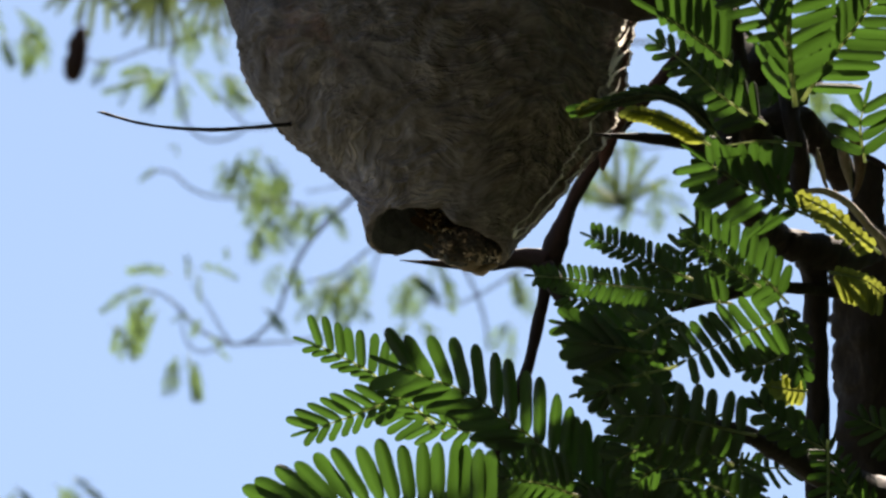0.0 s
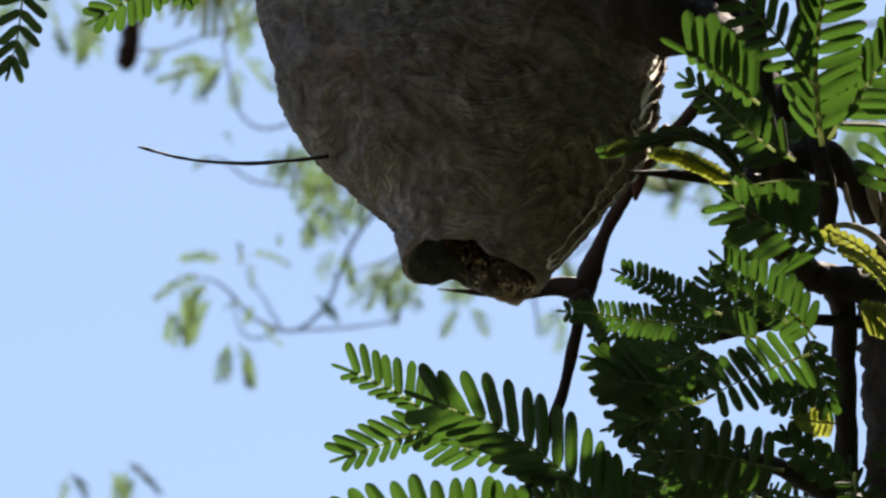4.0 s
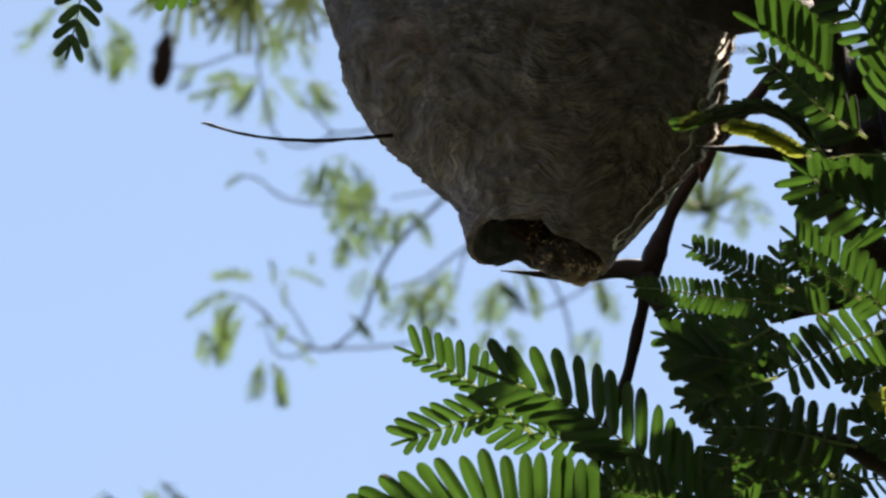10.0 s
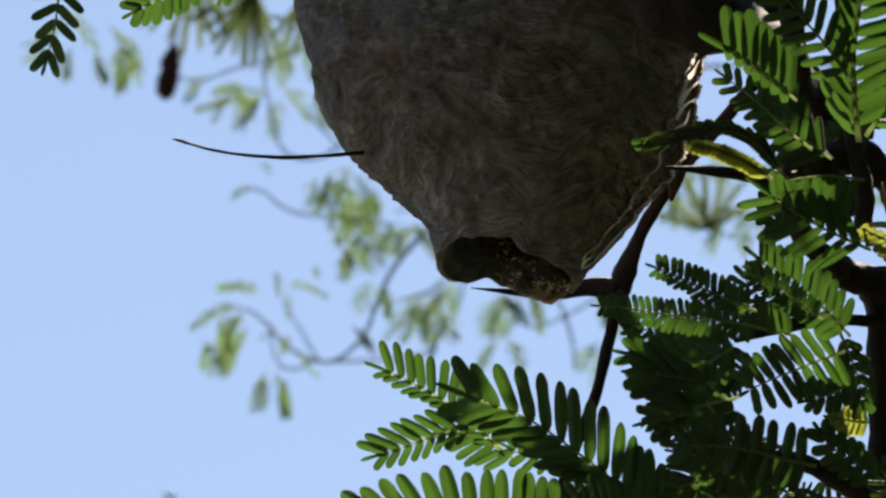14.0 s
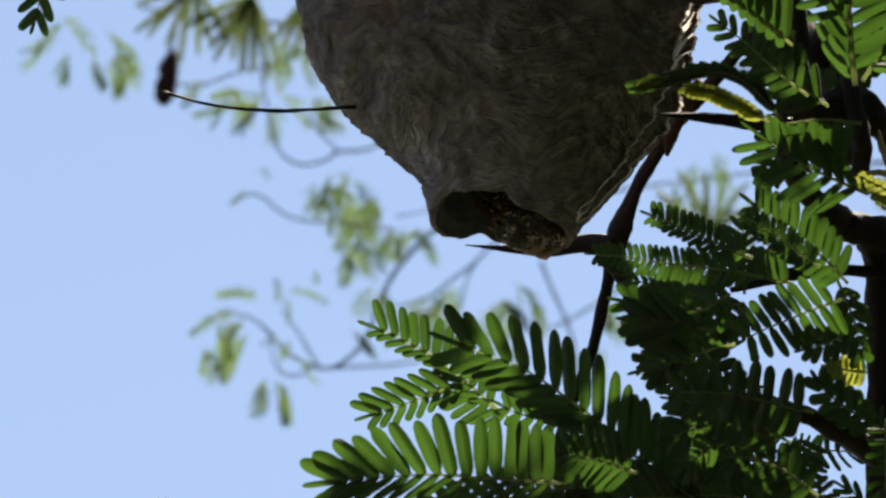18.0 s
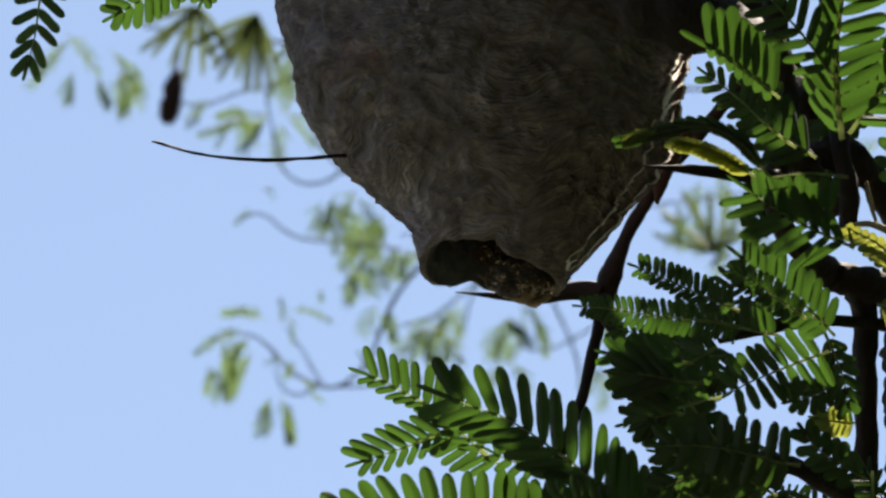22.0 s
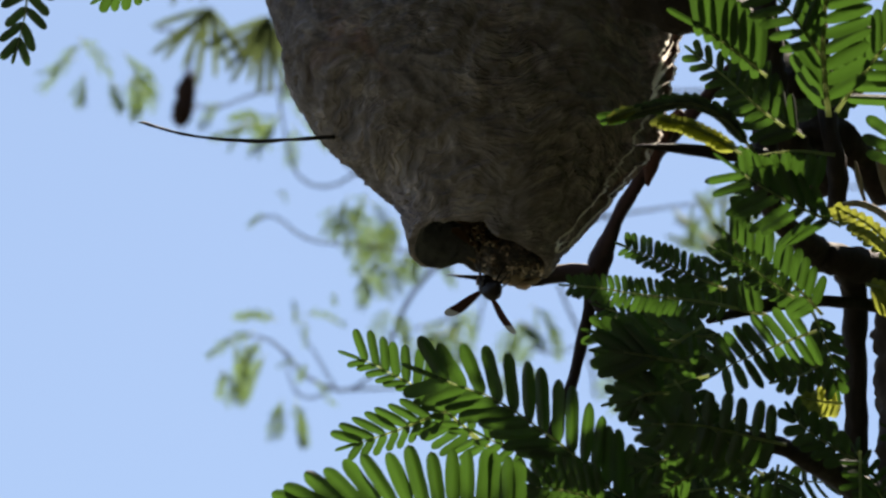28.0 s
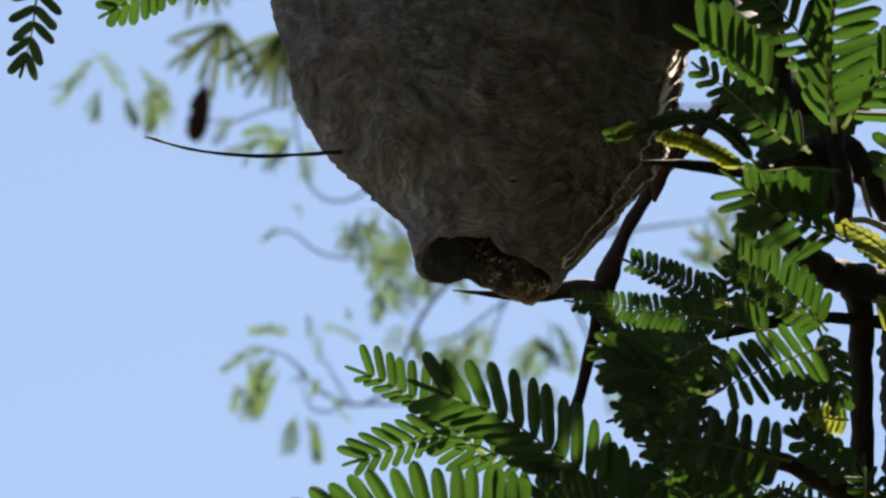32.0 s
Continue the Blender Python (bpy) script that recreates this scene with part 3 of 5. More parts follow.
def acacia_wood():
    a = ACACIA
    # the stem behind the nest, with a pair of swollen thorns
    limb("stem", [(86, 89.6, 130), (72.3, 74.3, 128), (61.9, 62.2, 125), (54.5, 54.1, 122), (48.4, 44.8, 120), (42.3, 34, 118), (37.8, 22, 115), (34.9, 9.2, 113), (30.5, -10, 113), (24.3, -26, 113), (17.2, -48.4, 115)],
         [1.8, 1.8, 2.2, 2.4, 2.0, 2.0, 3.4, 1.8, 1.65, 1.65, 1.8], TWIG_BARK, a, rough=0.3)
    limb("thorn", [(36.5, 18.5, 115), (28.2, 19.7, 117), (17.1, 17.6, 119), (5.9, 18.2, 119), (-5.4, 19.2, 117)], [4.0, 2.8, 1.8, 1.0, 0.12], TWIG_BARK, a, label="swollen brown thorn")
    limb("thorn", [(34.8, 16.8, 107), (39.3, 9.2, 103), (43.2, -0.4, 99), (45.6, -11.5, 97)], [3.4, 2.4, 1.4, 0.2], TWIG_BARK, a, label="swollen brown thorn")
    limb("thorn", [(79.5, 47.1, -160), (69.1, 48.2, -160), (57.2, 49.4, -165), (43.9, 50.3, -170)], [2.4, 2.0, 1.4, 0.15], TWIG_BARK, a, label="swollen brown thorn")
    limb("twig", [(-29.1, 58.3, 110), (-32.4, 57.2, 66), (-40, 55.8, 24), (-47.7, 55.1, 12), (-56.8, 54.4, -6), (-68.9, 55, -22), (-78, 56.6, -30), (-84.7, 58.6, -36), (-86.9, 58.9, -36)],
         [0.5, 0.52, 0.58, 0.44, 0.54, 0.42, 0.36, 0.5, 0.08], TWIG_BARK, a, rough=0.6, label="thin bare twig poking out of the nest")
    # trunk and branches beside the nest
    foot = site((123.6, -52.6, 30))
    line = spline([*(Vector((foot.x + 0.01 * (foot.z - h), foot.y + 0.006 * (foot.z - h), h)) for h in (0.0, 1.2, 2.0, 2.4, 2.58, 2.66, 2.71)), foot, site((123.4, -20.9, 30)), site((122.5, 0.8, 30)), site((121.0, 17.8, 30)), site((122.0, 31.7, 30)), site((122.6, 45.4, 30))], 14)
    part("trunk", tube(bmesh.new(), line, [0.034, 0.024, 0.018, 0.014, 0.012, 0.011, 0.0108, 0.0105, 0.0102, 0.0098, 0.0085, 0.0046, 0.0034], 22, 0.35), BARK, a, "dark trunk that ends in a broken stub")
    limb("branch", [(104.6, -50.1, -60), (104.9, -19.9, -60), (104.7, 7.2, -60), (103.2, 19.2, -70), (93.5, 23.7, -90), (86, 29.5, -110), (79.5, 39.8, -125), (80.4, 57.6, -120), (81.3, 75.6, -110), (80.2, 114.8, -90)],
         [3.2, 3.0, 3.2, 4.6, 3.8, 3.0, 3.0, 3.6, 2.6, 1.6], BARK, a, rough=0.4)
    limb("branch", [(120.3, 22.3, -40), (113.7, 19.3, -60), (105.7, 20, -80), (96.5, 22.2, -90)], [5, 5, 4.6, 3.4], BARK, a, rough=0.4)
    limb("branch", [(99.1, 32.5, -110), (98.3, 47.3, -110), (96.3, 62.3, -100), (95.1, 78.9, -90), (92.5, 107.9, -70)], [2.4, 2.6, 2.4, 2.0, 1.6], BARK, a, rough=0.4)
    limb("branch", [(120.3, 7.2, -40), (107.7, 9.8, -60), (92, 10.5, -90), (78.2, 8.8, -110), (64.6, 5.1, -130)], [2.2, 1.8, 1.5, 2.0, 0.8], BARK, a)
    limb("branch", [(123.3, -44.4, -40), (106.9, -39.8, -90), (91.2, -31.1, -130), (74.5, -25.6, -160), (59.6, -31.9, -180)], [4.4, 3.8, 3.0, 2.2, 0.8], BARK, a, rough=0.3)
    limb("branch", [(19.3, 121.6, -20), (37.7, 103.1, -28), (54.5, 93.5, -34), (68.2, 89.3, -34), (79.9, 81.1, -60), (88.3, 67, -90)], [7.5, 9.0, 9.5, 7.5, 4.4, 3.4], BARK, a, rough=0.5)
    limb("branch", [(40, 120.5, -12), (48.5, 111.2, -16), (62.3, 101.9, -20), (74.5, 92.7, -24), (81.3, 81.8, -30)], [6, 7, 7, 6, 4], BARK, a, rough=0.5)
    limb("branch", [(78.1, 94.8, -110), (80.7, 78.4, -112), (82.8, 63.6, -110), (87, 50.3, -100), (96.2, 41.6, -80)], [2.2, 3.0, 3.6, 4.4, 5], BARK, a, rough=0.5)
    limb("branch", [(86.2, 52, -90), (96, 54.8, -84), (103.8, 50.7, -76), (113.3, 38.9, -60)], [3.4, 4.4, 4.4, 4], BARK, a, rough=0.5)
    limb("branch", [(0.7, 154, 140), (16.8, 163.7, 140), (65.1, 173.5, 140), (105.7, 127.2, 100)], [6, 6, 6, 5], BARK, a, label="branch from which the nest hangs")
    limb("branch", [(16.7, -47.6, 60), (16.8, -79.1, 60), (64.1, -102.6, 60), (125.6, -110.2, 60)], [2.4, 2.8, 3.6, 4.5], BARK, a)
    # dry sheaths and stalks round the stub
    limb("bark_strip", [(110.0, 51.2, -90), (110.7, 48.2, -90), (111.9, 43.0, -90), (112.7, 39.2, -90), (113.3, 35.5, -90)], [0.5, 1.5, 1.4, 0.9, 0.3], DRY, a, label="pale dry peeling bark strip")
    limb("bark_strip", [(112.8, 54.2, -85), (114.3, 49.7, -85), (115.8, 43.7, -85), (115.5, 38.5, -85), (114.0, 34.0, -85)], [0.5, 1.6, 1.7, 1.0, 0.4], DRY_LEAF, a, label="brown dry peeling bark strip")
    limb("bark_strip", [(126.4, 44.1, 0), (127.3, 40.7, 0), (127.6, 35.4, 0), (128.8, 29.2, 0), (127.8, 23.6, 0), (126.3, 19.3, 0)], [0.3, 1.2, 0.8, 2.2, 1.8, 0.6], DRY, a, label="pale dry peeling bark strip", rough=0.5)
    limb("dry_stalk", [(97.7, 35.0, -120), (104.0, 35.9, -120), (110.7, 32.9, -120), (116.6, 26.4, -120), (122.2, 19.3, -120), (126.9, 7.1, -120), (129.8, -6.2, -120)], [0.7, 0.9, 1.0, 1.1, 1.3, 1.4, 1.5], DRY, a)
    limb("dry_stalk", [(105.6, 36.5, -115), (112.3, 32.0, -115), (118.2, 24.9, -115), (122.9, 17.5, -115)], [0.4, 0.9, 1.0, 1.1], DRY_LEAF, a)
    limb("dry_stalk", [(103.6, 47.2, -110), (104.4, 42.8, -110), (105.3, 39.1, -110), (106.5, 35.4, -110)], [0.3, 0.8, 0.6, 0.3], DRY, a)
    limb("twig", [(115.9, 47.9, 20), (123.6, 45.6, 20), (129.7, 41.2, 20), (140.5, 34.0, 20)], [0.8, 0.75, 0.7, 0.9], TWIG_BARK, a)
    # a broken, rolled dry leaf on the stem
    limb("dry_leaf", [(60.4, 64.9, 95), (54.9, 57, 97), (52.1, 49.8, 99), (51.2, 43.9, 101)], [1.2, 3.0, 2.4, 0.5], POD, a, label="rolled brown dry leaf", rough=0.5)


def acacia_leaves():
    a = ACACIA
    # two bright feathers behind, below the mouth
    pinna(a, [(4.8, -27.6, 130), (-2.3, -21.7, 130), (-8.6, -16.4, 130), (-14.9, -11.6, 130), (-21.2, -8.3, 130), (-26.0, -5.7, 130), (-29.4, -4.4, 130)], 12, 11.2, 6.8, 2.75, tilt_a=8, tilt_b=-10, seed=1, lean=60, tip_lean=50, lean_b=36, taper=0.85, jitter=3, wide_b=2.0, sun=((0, 1, -6), (0, 1, 0), (0, 1, 6)))
    pinna(a, [(-3.0, -18.5, 130), (-10.2, -21.0, 130), (-18.1, -24.1, 130), (-24.5, -26.3, 130), (-30.5, -28.2, 130)], 8, 10.6, 6.6, 2.7, seed=2, lean=48, tip_lean=34, lean_b=46, tilt_b=10, taper=0.92, jitter=3, wide_b=2.2, sun=((0, 1, -6), (0, 1, 0), (0, 1, 6)))
    pinna(a, [(8.0, -30.0, 132), (2.5, -26.5, 132), (-3.9, -22.9, 132), (-10.2, -20.1, 132)], 7, 0, 9.5, 2.5, seed=50, lean=60, lean_b=62, tilt_b=8, jitter=4, terminal=False, sun=((0, 1, -6), (0, 1, 0), (0, 1, 6)))
    pinna(a, [(23.0, -26.6, 128), (15.1, -29.0, 128), (9.6, -28.1, 128), (5.6, -26.2, 128)], 5, 7, 6, 2.3, seed=51, lean=50, tip_lean=40, jitter=5)
    # the large feather before them
    pinna(a, [(56.2, -50.8, -225), (37.7, -37.3, -225), (29.2, -29.2, -225), (20.7, -22.8, -225), (13.6, -17.8, -225), (7.2, -14.2, -225), (0.8, -12.0, -225), (-5.2, -9.7, -225)], 17, 16.6, 14.5, 3.4, seed=3, lean=52, tip_lean=36, lean_b=38, tilt_b=6, taper=0.8, jitter=3, crowd=1.18, wide_b=3.5, ramp=0.7, shade=((0, 0.5, -9), (0, 0.55, -5), (0, 0.62, -1), (0, 0.72, 4), (0, 0.9, 8), (0, 0.95, 12), (0, 0.95, 16)), sun=((0.78, 1, 1), (0.72, 1, -3), (0.66, 1, -7)))
    # the lowest feather
    pinna(a, [(20.1, -43.9, -290), (6.2, -42.9, -290), (-0.8, -42.4, -290), (-7.8, -41.9, -290), (-14.8, -41.7, -290), (-21.8, -42.0, -290), (-28.7, -42.4, -290), (-36.3, -43.3, -290)], 15, 15.6, 11.8, 3.9, seed=4, lean=88, tip_lean=24, lean_b=42, tilt_b=-8, taper=0.86, jitter=3, wide_b=2.0, ramp=0.35, crowd=1.1, shade=((0, 1, -4.5), (0, 1, -8.5)), sun=((0, 1, 3), (0, 1, 8), (0, 1, 14)))
    pinna(a, [(23.3, -44.8, -240), (14.8, -46.6, -240), (4.8, -48.7, -240), (-3.7, -51.8, -240), (-12.2, -54.5, -240)], 10, 12, 12, 3.0, seed=33, lean=60, tip_lean=40, jitter=4, shade=((0, 1, -7), (0, 1, 1), (0, 1, 8)))
    pinna(a, [(39.0, -41.8, -235), (31.9, -40.3, -235), (26.2, -41.7, -235), (21.9, -43.8, -235)], 5, 12, 9, 3.3, seed=52, lean=48, tip_lean=38, jitter=4, sun=((0, 1, -6), (0, 1, 0), (0, 1, 6)))
    # feathers right of the fork
    pinna(a, [(68.3, 12.7, -205), (62.6, 15.0, -205), (54.0, 18.8, -205), (46.9, 22.0, -205), (42.6, 23.7, -205)], 14, 5.6, 4.2, 1.8, seed=5, lean=70, tip_lean=60, lean_b=50, taper=0.8, jitter=4, wide_b=1.5, sun=((0, 1, 5), (0, 1, 2)))
    pinna(a, [(71.4, 7.9, -195), (62.8, 9.7, -195), (47.0, 11.5, -195), (35.4, 13.3, -195), (28.3, 13.9, -195)], 24, 4.8, 5.0, 1.6, seed=6, lean=70, tip_lean=60, taper=0.7, jitter=5, shade=((0, 0.8, -3),))
    pinna(a, [(92.8, 6.3, -200), (87.1, 12.4, -200), (78.5, 19.3, -200), (72.8, 23.2, -200), (69.2, 26.1, -200)], 11, 9.2, 7.0, 2.7, seed=7, lean=62, tip_lean=50, lean_b=76, taper=0.8, jitter=4, sun=((0, 1, 1), (0, 1, 4), (0, 1, 8)))
    pinna(a, [(85.3, 10.5, -215), (79.6, 14.4, -215), (73.9, 18.6, -215), (66.5, 23.0, -215)], 15, 4.4, 4.6, 1.4, seed=53, lean=66, jitter=5)
    pinna(a, [(78.7, 6.5, -190), (74.4, 7.1, -190), (69.4, 8.0, -190)], 4, 9.0, 0, 2.7, seed=17, lean=72, tip_lean=66, jitter=4, terminal=False, sun=((0, 1, 3), (0, 1, 8)))
    # dark spray under the fork
    pinna(a, [(57.2, -5.7, -260), (50.1, -5.0, -260), (44.5, -3.9, -260), (38.9, -3.3, -260)], 4, 9.5, 10.5, 2.9, seed=8, lean=38, tip_lean=24, face=10, jitter=5, shade=((0, 1, -7), (0, 1, 1), (0, 1, 8)))
    pinna(a, [(56.2, -0.7, -240), (49.1, 0.1, -240), (42.0, 0.1, -240), (36.3, 1.3, -240)], 5, 9, 9.5, 2.7, seed=9, lean=48, tip_lean=30, face=-20, jitter=5, shade=((0, 1, -7), (0, 1, 1), (0, 1, 8)))
    pinna(a, [(62.1, 3.6, -230), (53.5, -2.0, -230), (47.8, -7.7, -230), (42.0, -13.4, -230)], 6, 9, 9, 2.6, seed=10, lean=62, face=20, shade=((0, 1, -7), (0, 1, 1), (0, 1, 8)))
    pinna(a, [(63.3, -9.2, -235), (54.8, -11.3, -235), (47.7, -13.4, -235), (40.5, -15.5, -235)], 5, 8, 6, 2.3, seed=18, lean=60, face=-15, shade=((0, 1, -7), (0, 1, 1), (0, 1, 8)))
    pinna(a, [(66.5, 1.3, -150), (59.2, 1.4, -150), (50.5, 5.8, -150), (46.1, 8.0, -150)], 6, 8, 8, 2.6, seed=54, lean=60, face=15, shade=((0, 1, -7), (0, 1, 1), (0, 1, 8)))
    pinna(a, [(69.6, -7.4, -140), (63.8, -4.4, -140), (56.5, -7.3, -140), (50.6, -11.7, -140)], 6, 8, 8, 2.6, seed=55, lean=60, face=-15, shade=((0, 1, -7), (0, 1, 1), (0, 1, 8)))
    pinna(a, [(52.2, -5.0, -265), (46.5, -4.0, -265), (41.6, -3.3, -265)], 3, 12.5, 12.5, 3.3, seed=61, lean=36, tip_lean=14, jitter=3, shade=((0, 1, -5), (0, 1, 4)))
    pinna(a, [(53.6, -13.5, -262), (48.0, -13.7, -262), (43.7, -15.6, -262)], 4, 9, 9, 2.8, seed=62, lean=40, tip_lean=20, jitter=4, shade=((0, 1, -5), (0, 1, 4)))
    # bright feathers in the gap
    pinna(a, [(91.7, 2.4, -190), (84.4, -0.2, -190), (78.7, -2.5, -190), (71.4, -5.5, -190), (66.8, -7.9, -190)], 9, 9.8, 9.4, 2.6, seed=11, lean=76, tip_lean=66, lean_b=100, ramp=0.8, jitter=4, sun=((0, 1, -6), (0, 1, 0), (0, 1, 6)))
    pinna(a, [(93.4, -5.5, -180), (90.5, -7.7, -180), (87.6, -9.1, -180), (83.2, -10.2, -180)], 5, 6.5, 5.6, 2.3, seed=12, lean=56, jitter=5)
    pinna(a, [(90.8, 7.6, -170), (93.7, 1.1, -170), (95.8, -4.8, -170), (97.2, -12.0, -170)], 6, 7, 6, 2.6, seed=13, lean=40, tip_lean=30)
    pinna(a, [(99.3, -16.3, -150), (94.9, -16.0, -150), (89.8, -15.1, -150)], 6, 4.0, 4.5, 2.3, LEAF_YOUNG, seed=19, lean=74, jitter=4, sun=((0, 1, -6), (0, 1, 0), (0, 1, 6)))
    # dark feathers round the lower gap
    pinna(a, [(81.7, -26.3, -290), (74.7, -24.8, -290), (66.3, -22.7, -290), (58.0, -21.3, -290), (48.2, -21.2, -290)], 8, 9.5, 8, 3.1, seed=14, lean=84, tip_lean=40, jitter=4, shade=((0, 1, -7), (0, 1, 1), (0, 1, 8)))
    pinna(a, [(53.9, -10.1, -285), (57.4, -15.0, -285), (60.9, -19.9, -285), (67.8, -26.2, -285)], 6, 9.5, 6, 3.1, seed=56, lean=70, tip_lean=60, jitter=5, shade=((0, 1, -7), (0, 1, 1), (0, 1, 8)))
    pinna(a, [(76.5, -34.0, -270), (66.7, -29.0, -270), (56.9, -28.3, -270), (47.0, -32.5, -270)], 10, 8, 8, 2.6, seed=15, shade=((0, 1, -7), (0, 1, 1), (0, 1, 8)))
    pinna(a, [(101.3, -30.8, -200), (94.1, -26.5, -200), (87.7, -22.1, -200), (85.5, -19.2, -200)], 6, 7, 7, 3.0, seed=57, lean=50, shade=((0, 1, -7), (0, 1, 1), (0, 1, 8)))
    pinna(a, [(84.0, -47.6, -250), (74.2, -40.4, -250), (62.9, -37.6, -250), (51.5, -40.3, -250)], 12, 8, 8, 2.5, seed=34, face=20, shade=((0, 1, -7), (0, 1, 1), (0, 1, 8)))
    pinna(a, [(59.0, -33.9, -270), (54.7, -36.0, -270), (50.5, -40.2, -270)], 5, 6, 6, 2.0, seed=68, lean=56, jitter=6, sun=((0, 1, -6), (0, 1, 0), (0, 1, 6)))
    pinna(a, [(62.4, -26.8, -275), (56.1, -25.0, -275), (50.5, -23.6, -275), (47.0, -23.0, -275)], 8, 6, 6, 2.0, seed=67, lean=56, jitter=6, sun=((0, 1, -6), (0, 1, 0), (0, 1, 6)))
    pinna(a, [(80.4, -51.7, -225), (70.4, -49.4, -225), (61.9, -47.9, -225), (53.3, -47.3, -225)], 12, 10, 11, 2.8, seed=66, lean=60, jitter=5, shade=((0, 1, -7), (0, 1, 1), (0, 1, 8)))
    pinna(a, [(51.0, -48.4, -235), (40.4, -48.3, -235), (29.0, -50.0, -235), (19.0, -51.9, -235)], 13, 11, 11, 2.9, seed=65, lean=60, jitter=4, shade=((0, 1, -7), (0, 1, 1), (0, 1, 8)))
    pinna(a, [(37.9, -41.6, -262), (30.9, -39.0, -262), (24.6, -37.6, -262), (19.6, -37.0, -262)], 8, 10, 9, 2.7, seed=64, lean=62, jitter=4, sun=((0, 1, -6), (0, 1, 0), (0, 1, 6)))
    rnd = random.Random(5)
    lower = [(rnd.uniform(52, 112), rnd.uniform(-70, -30)) for k in range(20)] + [(rnd.uniform(104, 138), rnd.uniform(-60, 0)) for k in range(9)]
    for k, (x, y) in enumerate(lower):
        if 74 < x < 128 and y > -38:
            continue
        w = rnd.uniform(-240, -60)
        x, y = x * (1 + w / 3450), y * (1 + w / 3450)
        ang, r = rnd.uniform(0, 6.28), rnd.uniform(18, 28)
        dx, dy = math.cos(ang) * r, math.sin(ang) * r
        pinna(a, [(x - dx / 2, y - dy / 2, w), (x, y + rnd.uniform(-3, 3), w + rnd.uniform(-6, 6)), (x + dx / 2, y + dy / 2, w)],
              rnd.randrange(8, 11), rnd.uniform(6, 9), rnd.uniform(6, 9), rnd.uniform(1.6, 2.0), seed=100 + k, face=rnd.uniform(-50, 50), shade=((0, 1, -5), (0, 1, 5)) if k % 3 else ())
    # deeper layers of the same sprays: two corners of each stretch, and how many
    deep = [((48, 9.1), (66, -12), 6), ((80, 60), (98, 44), 2), ((50.9, -15.2), (76.9, -43.3), 6), ((58, 24), (72, 12), 2)]
    for (p, q, count) in deep:
        for k in range(count):
            w = rnd.uniform(-150, 40)
            f = 1 + w / 3450
            x, y = rnd.uniform(p[0], q[0]) * f, rnd.uniform(q[1], p[1]) * f
            ang, r = rnd.uniform(0, 6.28), rnd.uniform(16, 24)
            dx, dy = math.cos(ang) * r, math.sin(ang) * r
            pinna(a, [(x - dx / 2, y - dy / 2, w), (x, y + rnd.uniform(-3, 3), w + rnd.uniform(-6, 6)), (x + dx / 2, y + dy / 2, w)],
                  rnd.randrange(8, 11), rnd.uniform(5.5, 7.5), rnd.uniform(5.5, 7.5), rnd.uniform(1.5, 1.9), seed=300 + rnd.randrange(999), face=rnd.uniform(-45, 45), shade=((0, 1, -4), (0, 1, 4)))
    # upper right
    pinna(a, [(78.7, 67.2, -200), (74.0, 71.0, -200), (70.4, 73.7, -200), (66.3, 76.8, -200), (63.0, 79.1, -200), (60.7, 80.4, -200)], 7, 14.5, 2.5, 4.2, seed=20, lean=52, tip_lean=50, lean_b=44, taper=0.85, jitter=3, ramp=0.6, shade=((0, 1, -5),), sun=((0, 1, 1), (0, 1, 6), (0, 1, 11)))
    pinna(a, [(89.8, 53.0, -130), (83.1, 57.9, -130), (77.9, 63.8, -130), (72.7, 69.7, -130)], 8, 12, 11, 3.0, seed=63, lean=56, tip_lean=40, jitter=5, face=25, shade=((0, 1, -7), (0, 1, 1), (0, 1, 8)))
    pinna(a, [(91.2, 70.7, -255), (87.5, 76.4, -255), (83.2, 82.1, -255), (78.2, 87.8, -255), (73.9, 92.8, -255), (68.9, 99.2, -255)], 9, 9.5, 9.5, 2.5, seed=21, lean=56, lean_b=66, jitter=4, shade=((0, 1, -6), (0, 1, 0), (0, 1, 6)))
    pinna(a, [(93.4, 55.9, -245), (92.3, 65.9, -245), (91.9, 76.6, -245), (92.9, 86.7, -245), (93.9, 94.2, -245), (94.9, 105.3, -245)], 12, 13.2, 11.5, 3.5, seed=27, lean=68, tip_lean=60, lean_b=30, jitter=4, stalk=0.8, sun=((0, 1, -6), (0, 1, 0), (0, 1, 6)))
    pinna(a, [(93.9, 56.5, -235), (92.0, 63.2, -235), (90.9, 66.8, -235)], 3, 6, 12.5, 4.2, seed=24, lean=30, lean_b=22, tip_lean=16, jitter=4, terminal=False, sun=((0, 1, -6), (0, 1, 0)))
    pinna(a, [(96.2, 57.9, -210), (100.1, 63.7, -210), (104.1, 69.2, -210), (109.9, 76.6, -210), (115.7, 85.0, -210), (121.5, 93.6, -210)], 12, 13.6, 12.6, 3.1, seed=22, lean=56, lean_b=38, jitter=3, stalk=0.7, sun=((0, 1, -6), (0, 1, 0), (0, 1, 6)))
    pinna(a, [(113.0, 42.3, -190), (112.1, 48.1, -190), (111.8, 52.4, -190), (113.0, 57.3, -190)], 4, 10.5, 9.5, 3.0, seed=23, lean=62, tip_lean=40, jitter=4, sun=((0, 1, -5), (0, 1, 4)))
    pinna(a, [(84.1, 55.3, -150), (76.8, 60.9, -150), (69.4, 67.8, -150), (61.3, 74.1, -150)], 9, 6.5, 6.5, 2.1, seed=58, lean=62, jitter=5, shade=((0, 1, -5), (0, 1, 4)))
